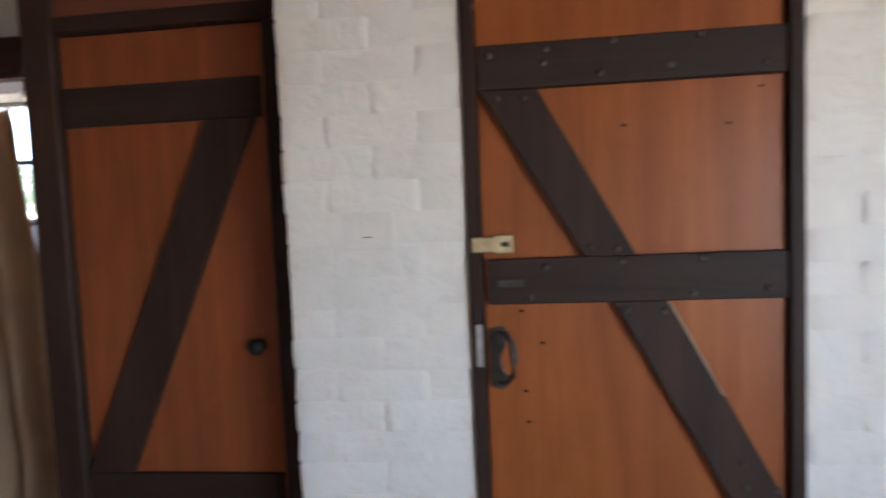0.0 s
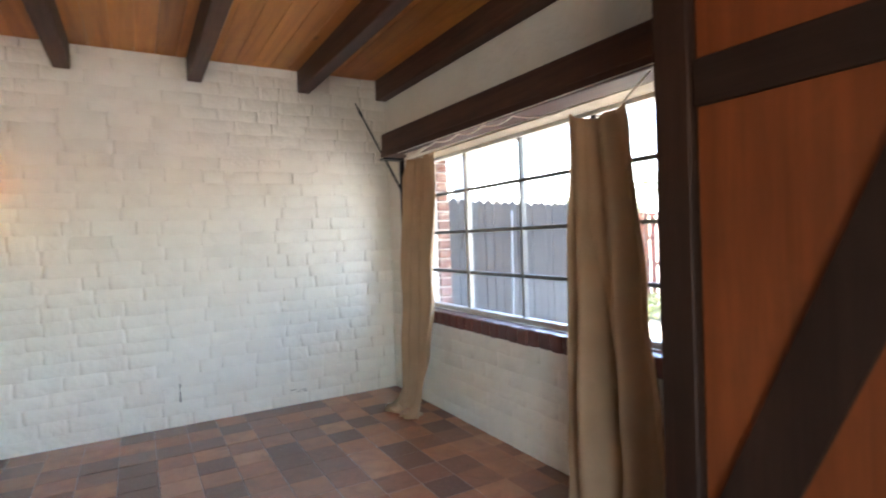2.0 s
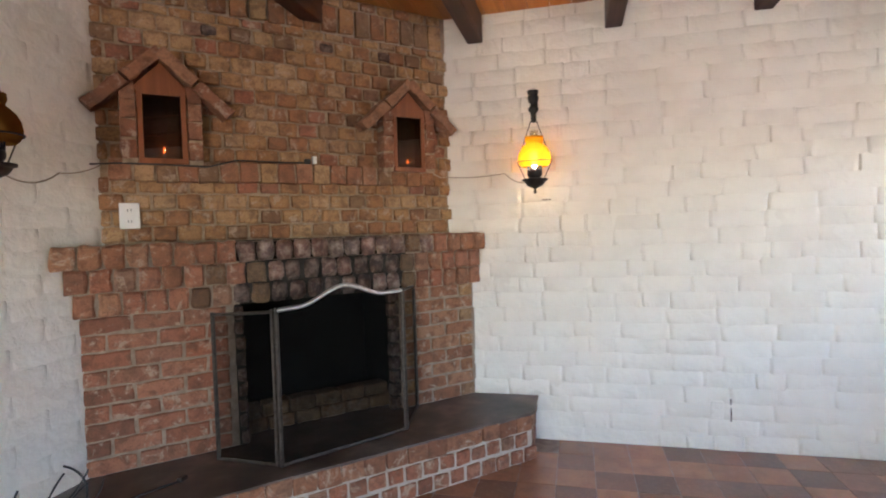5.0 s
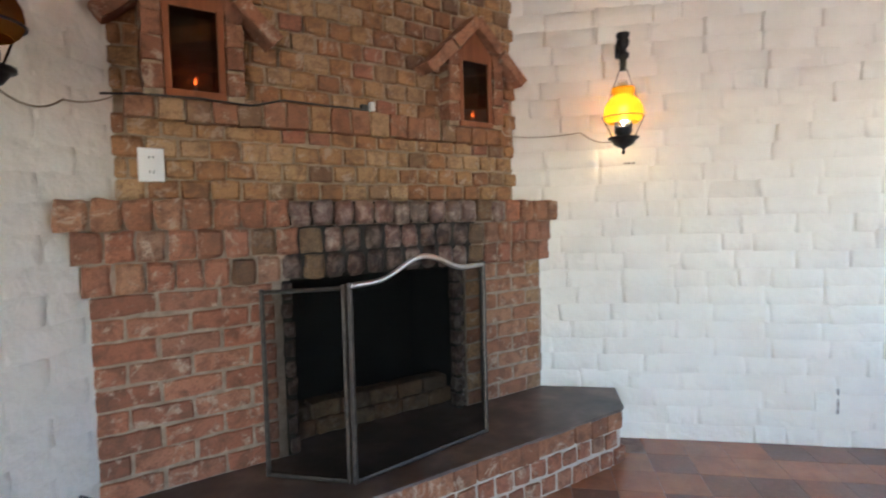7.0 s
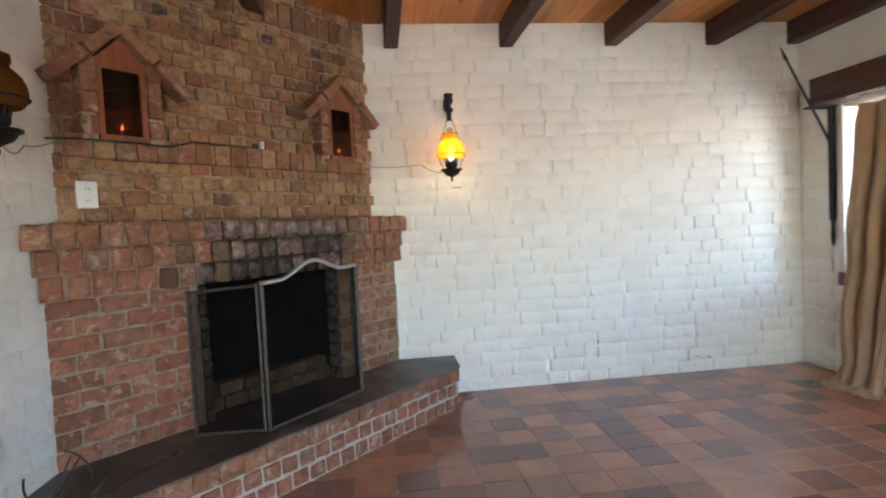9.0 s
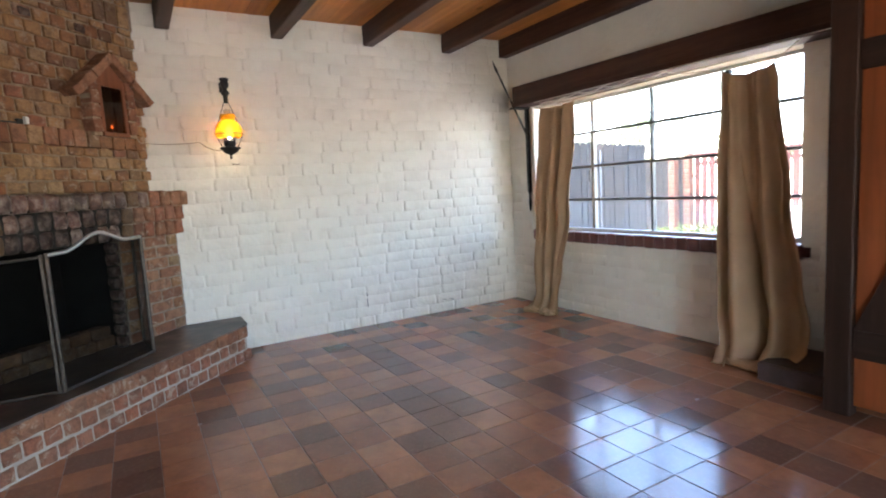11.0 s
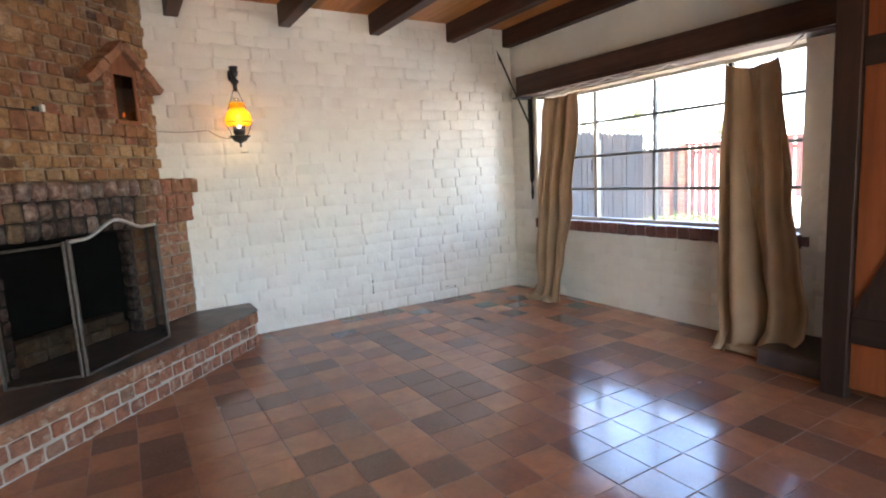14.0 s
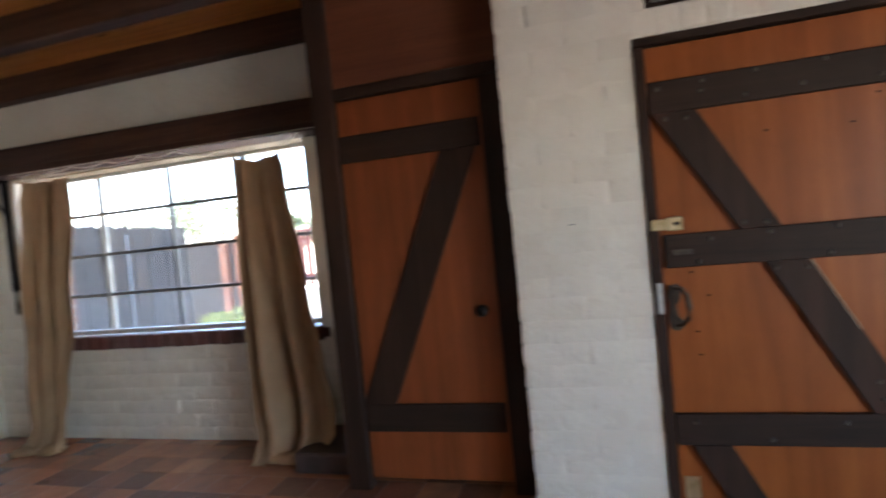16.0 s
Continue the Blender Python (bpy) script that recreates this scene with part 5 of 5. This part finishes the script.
fm = sheet_prism([(-0.066, 0), (0.066, 0), (0.066, 1.77), (0.045, 1.805), (0.0, 1.82), (-0.045, 1.805), (-0.066, 1.77)], -0.010, 0.010)
picket_me = mesh_of("picket", fm, FENCE_WOOD)
F0, F1 = Vector((-4.93, 2.56, -0.06)), Vector((-5.56, 4.95, -0.06))
fence = thing("wooden_fence", (F0 + F1) / 2, "weathered dark picket fence with rounded tops", "fence")
fd = (F1 - F0).normalized()
fa = math.degrees(math.atan2(fd.y, fd.x))
s = 0.07
while s < (F1 - F0).length:
    p = F0 + fd * s
    piece("picket", picket_me, fence, pose(p.x, p.y, -0.06 + random.uniform(-0.008, 0.008), 0, random.uniform(-0.3, 0.3), fa))
    s += 0.138
for z in (0.45, 1.35):
    a, b2 = F0 + fd.cross(Vector((0, 0, -1))) * 0.035, F1 + fd.cross(Vector((0, 0, -1))) * 0.035
    bm = tube([(a.x, a.y, z), (b2.x, b2.y, z)], 0.024, n=4)
    part("fence_rail", bm, FENCE_WOOD, fence)
far_fence = thing("wooden_fence", (-8.2, 8.1, -0.06), "dark plank fence along the back of the yard", "fence")
x = -11.5
while x < -6.95:
    piece("picket", picket_me, far_fence, Matrix.Translation((x, 8.15, -0.06)) @ Matrix.Diagonal((1, 1, 0.945, 1)))
    x += 0.138
part("fence_rail", box((-11.5, 8.17, 1.2), (-6.95, 8.21, 1.28)), FENCE_WOOD, far_fence)
for xp in (-6.96, -7.30):
    pil = thing("brick_pillar", (xp, 7.95, -0.06), "orange brick yard pillar in the sun", "pillar")
    core = part("pillar_core", box((xp - 0.062, 7.888, -0.06), (xp + 0.062, 8.012, 1.70 if xp > -7.1 else 1.60)), MORTAR_SOOT, pil)
    ob_me = variants("brick", 0.142, 0.05, 0.085, BRICK_OUT, 2, 300)
    for k in range(18 if xp > -7.1 else 17):
        piece("brick", ob_me[k % 2], core, pose(xp, 7.878, 0.0 + k * 0.096, rz=180))
        piece("brick", ob_me[(k + 1) % 2], core, pose(xp + 0.072, 7.95, 0.0 + k * 0.096, rz=-90))
red = thing("metal_fence", (-4.9, 8.3, -0.06), "red metal slat fence in bright sun", "fence")
slat_me = mesh_of("slat", box((-0.055, -0.012, 0), (0.055, 0.012, 1.70), 0.006), RED_METAL)
x = -6.80
while x < -1.0:
    piece("slat", slat_me, red, pose(x, 8.0, -0.06))
    x += 0.15
for z in (0.75, 1.45):
    part("rail", box((-6.88, 8.02, z), (-1.0, 8.06, z + 0.07)), RED_METAL, red)
part("top_rail", box((-6.88, 7.97, 1.64), (-1.0, 8.03, 1.69), 0.01), RED_METAL, red)
pipe = thing("white_pipe", (-5.12, 3.60, -0.06), "white plastic pipe standing against the fence", "pipe")
part("pipe", tube([(-5.10, 3.55, -0.06), (-5.16, 3.63, 1.66)], 0.009, n=10), PIPE_GREY, pipe, smooth=True)
pole = thing("utility_pole", (-7.4, 4.35, -0.06), "pale grey post beyond the fence", "post")
part("pole", tube([(-7.4, 4.35, -0.14), (-7.4, 4.35, 4.2)], 0.09, n=12), PIPE_GREY, pole, smooth=True)
bin_ = thing("white_planter", (-4.35, 6.6, -0.06), "white sunlit planter box in the yard", "planter")
part("planter_body", box((-4.75, 6.4, -0.06), (-3.9, 6.9, 0.72), 0.03), PLASTIC_WHITE, bin_)


def leaves(name, centres, count, size, mat, seed):
    r = random.Random(seed)
    b = bmesh.new()
    for _ in range(count):
        c, rad = r.choice(centres)
        d = Vector((r.gauss(0, 1), r.gauss(0, 1), r.gauss(0, 0.8)))
        d = d.normalized() * rad * (r.random() ** 0.45)
        p = Vector(c) + d
        q = Euler((r.uniform(0, 6), r.uniform(0, 6), r.uniform(0, 6))).to_matrix()
        w = size * r.uniform(0.6, 1.3)
        vs = [b.verts.new(p + q @ Vector(v)) for v in ((0, -w, 0), (w * 0.45, 0, w * 0.1), (0, w, 0), (-w * 0.45, 0, w * 0.1))]
        b.faces.new(vs)
    return b


for (x, y), sd_, h in (((-6.35, 7.2), 1, 0.34), ((-5.75, 7.3), 2, 0.30), ((-6.9, 7.25), 3, 0.26), ((-5.2, 7.25), 4, 0.22)):
    sh = thing("shrub", (x, y, -0.06), "low yellow-green shrub in the yard", "shrub", "shrubs by the back fence")
    part("stem", tube([(x, y, -0.08), (x + 0.02, y, 0.1), (x - 0.03, y + 0.03, h)], [0.02, 0.015, 0.006]), BARK, sh)
    tagged(part("foliage", leaves("f", [((x + dx, y + dy, h * 0.45), h * 0.75) for dx in (-0.25, 0, 0.22) for dy in (-0.12, 0.1)], 1100, 0.035, LEAF, sd_), LEAF, sh), kind="stuff")
for (x, y), sd_, h, rr in (((-12.4, 12.5), 11, 2.5, 1.3), ((-9.6, 14.5), 12, 2.1, 0.9)):
    tr = thing("tree", (x, y, -0.06), "dusty green desert tree beyond the fence", "tree", "trees beyond the yard")
    part("trunk", tube([(x, y, -0.1), (x + 0.1, y, 0.8), (x - 0.05, y + 0.1, h * 0.75)], [0.14, 0.11, 0.06]), BARK, tr)
    for k in range(5):
        a = k * 1.3
        part("limb", tube([(x, y, h * 0.45), (x + math.cos(a) * rr * 0.4, y + math.sin(a) * rr * 0.4, h * 0.75), (x + math.cos(a) * rr * 0.7, y + math.sin(a) * rr * 0.7, h)], [0.06, 0.04, 0.015]), BARK, tr)
    rg = random.Random(sd_)
    cs = [((x + rg.uniform(-rr, rr) * 0.8, y + rg.uniform(-rr, rr) * 0.8, h + rg.uniform(-0.5, 0.5)), rr * rg.uniform(0.25, 0.5)) for _ in range(14)]
    tagged(part("crown", leaves("c", cs, 3000, 0.06, LEAF_DARK, sd_), LEAF_DARK, tr), kind="stuff")

# outdoor brick reveal of the window
reveal = structure("window_reveal", box((W0 - 0.02, 2.345, 0.6), (W0 + 0.012, 2.498, 2.3)), MORTAR_PALE, "orange brick reveal outside the window", category="wall")
rv = variants("brick", 0.115, 0.03, 0.072, BRICK_OUT, 3, 310, rough=0.005, round_by=0.005)
z = 0.64
while z < 2.28:
    piece("brick", rng.choice(rv), reveal, pose(W0 + 0.026 + rng.uniform(0, 0.008), 2.435, z, rz=-90))
    z += 0.085
structure("wall_outside", box((-12, 2.5, -0.3), (W0 - 0.021, 2.515, 3.2), 0, box((W1 + 0.001, 2.501, -0.3), (6, 2.515, 3.2), 0, box((W0 - 0.021, 2.501, 2.301), (W1 + 0.001, 2.515, 3.2), 0, box((W0 - 0.021, 2.501, -0.3), (W1 + 0.001, 2.515, 0.76))))), STUCCO, "tan stucco outer wall of the house", category="wall")
roof = structure("roof", box((WX - 0.6, SY - 0.6, 3.01), (EX + 0.6, 2.95, 3.16), 0.01), STUCCO, "flat roof with short eaves", category="roof")

# ---- bricks of the painted walls ----
rng = random.Random(9)
WB = painted_variants(0.296, 0.100, WHITE, 16, 400, lump=0.0068, drop=0.0070)
z = 0.045
while z < CZ:
    y = 2.115
    first = True
    end = -0.85 if z < 0.32 else (-1.40 if z > 1.4 else -1.25)
    while y > end:
        sx = rng.uniform(0.35, 0.95) if first else rng.choice((1.0, 1.0, 0.95, 1.05, 0.9, 0.55))
        w = 0.287 * sx
        if rng.random() > 0.05:
            piece("brick", rng.choice(WB), wall_west, Matrix.Translation((WX + rng.uniform(-0.0025, 0.003), y - w / 2 + rng.uniform(-0.003, 0.003), z + rng.uniform(-0.006, 0.006))) @ Euler((0, radians(rng.uniform(-0.5, 0.5)), radians(-90 + rng.uniform(-0.6, 0.5)))).to_matrix().to_4x4() @ Matrix.Diagonal((sx, 1, rng.uniform(0.94, 1.07), 1)))
        y -= w + rng.uniform(0.006, 0.012)
        first = False
    z += 0.0995
NB = painted_variants(0.296, 0.100, WHITE, 8, 440, lump=0.005, drop=0.0045)
z, i = 0.045, 0
while z < CZ - 0.05:
    x = WX + 0.16 - (0.15 if i % 2 else 0.0)
    while x < -1.70:
        inside = W0 - 0.13 < x < W1 + 0.13 and 0.66 < z < 2.10
        if not inside and z < 2.15:
            piece("brick", rng.choice(NB), wall_north, pose(x, WY + rng.uniform(-0.003, 0.001), z + rng.uniform(-0.004, 0.004), rng.uniform(-0.7, 0.7), rng.uniform(-0.5, 0.5), 180 + rng.uniform(-0.6, 0.6)))
        x += 0.297
    z += 0.0995
    i += 1
PB = painted_variants(0.296, 0.101, WHITE, 8, 460, lump=0.005, drop=0.0026)
PH = painted_variants(0.146, 0.101, WHITE, 4, 470, lump=0.004, drop=0.0026, nx=5)
z, i = 0.045, 0
while z < CZ - 0.05:
    for xs in ((-0.2875,), (1.12, 1.417, 1.714, 2.011)):
        for x in xs:
            if i % 2 and len(xs) == 1:
                for xx in (-0.4265, -0.1395):
                    piece("brick", rng.choice(PB), wall_entry, pose(xx, PIER_Y + 0.001 + rng.uniform(-0.0015, 0.0010), z + rng.uniform(-0.004, 0.004), rng.uniform(-0.4, 0.4), rng.uniform(-0.8, 0.8), 180 + rng.uniform(-0.3, 0.3)))
            elif len(xs) == 1:
                piece("brick", rng.choice(PB), wall_entry, pose(x, PIER_Y + 0.001 + rng.uniform(-0.0015, 0.0010), z + rng.uniform(-0.004, 0.004), rng.uniform(-0.4, 0.4), rng.uniform(-0.8, 0.8), 180 + rng.uniform(-0.3, 0.3)))
                for xx in (-0.5015, -0.0735):
                    piece("brick", rng.choice(PH), wall_entry, pose(xx, PIER_Y + rng.uniform(-0.002, 0.004), z, rz=180))
            else:
                piece("brick", rng.choice(PB), wall_entry_east, pose(x + (0.148 if i % 2 else 0) + rng.uniform(-0.004, 0.004), PIER_Y + rng.uniform(-0.001, 0.002), z + rng.uniform(-0.003, 0.003), 0, rng.uniform(-0.6, 0.6), 180))
    z += 0.0995
    i += 1
SB = painted_variants(0.296, 0.100, WHITE, 6, 490, lump=0.005, drop=0.0035)
z, i = 0.045, 0
while z < CZ - 0.03:
    x = -3.75 + (0.15 if i % 2 else 0.0)
    while x < -0.9:
        piece("brick", rng.choice(SB), wall_south, pose(x, SY + rng.uniform(0.000, 0.002), z + rng.uniform(-0.004, 0.004), rng.uniform(-0.5, 0.5), rng.uniform(-0.6, 0.6), rng.uniform(-0.3, 0.3)))
        x += 0.299
    z += 0.0995
    i += 1
LB = variants("brick", 0.088, 0.05, 0.105, WHITE, 4, 480, rough=0.003, round_by=0.004)
x = 0.045
while x < 0.95:
    piece("brick", rng.choice(LB), over_door, pose(x, PIER_Y, 2.113, rz=180))
    x += 0.0965

# ---- floor tiles ----
T = 0.2135
X0, Y0 = -1.634 - 17 * T, 0.100 - 15 * T
TH = 0.1054
tile_me = {}
for nm, mt in (("light", TILE), ("dark", TILE_DARK)):
    tile_me[nm] = [mesh_of("tile", box((-TH, -TH, -0.012), (TH, TH, 0.0), 0.0022, seg=1), mt) for k in range(2)]
rest_v, rest_f, rest_dark = [], [], []
for i in range(-1, 38):
    for j in range(-1, 28):
        x, y = X0 + (i + 0.5) * T, Y0 + (j + 0.5) * T
        if x < WX - 0.08 or x > EX + 0.08 or y < SY - 0.08 or y > WY + 0.08:
            continue
        if x + y < -5.72 and x < -2.65:
            continue
        if y > PIER_Y + 0.25 and x > -0.65 or (y > CLOSET_Y + 0.2 and x > -1.55):
            continue
        zz = rng.uniform(-0.0010, 0.0006)
        dark = rng.random() < (0.60 if (i + j) % 2 else 0.30)
        if -4.35 < x < -0.55 and -1.65 < y < 1.62:
            piece("tile", tile_me["dark" if dark else "light"][(i + j) % 2], shell_floor, pose(x, y, zz, rng.uniform(-0.15, 0.15), rng.uniform(-0.15, 0.15), rng.choice((0, 90, 180, 270)) + rng.uniform(-0.3, 0.3)))
        else:
            n0 = len(rest_v)
            rest_v += [(x + a * TH, y + b * TH, zz + c) for c in (-0.012, 0.0) for a, b in ((-1, -1), (1, -1), (1, 1), (-1, 1))]
            rest_f += [(n0 + 4, n0 + 5, n0 + 6, n0 + 7), (n0, n0 + 1, n0 + 5, n0 + 4), (n0 + 1, n0 + 2, n0 + 6, n0 + 5), (n0 + 2, n0 + 3, n0 + 7, n0 + 6), (n0 + 3, n0, n0 + 4, n0 + 7)]
            rest_dark += [int(dark)] * 5
rest = bpy.data.meshes.new("outer_tiles")
rest.from_pydata(rest_v, [], rest_f)
rest.materials.append(TILE)
rest.materials.append(TILE_DARK)
rest.polygons.foreach_set("material_index", rest_dark)
rest_ob = new("outer_tiles", rest)
rest_ob.parent = shell_floor
tagged(rest_ob, kind="stuff")
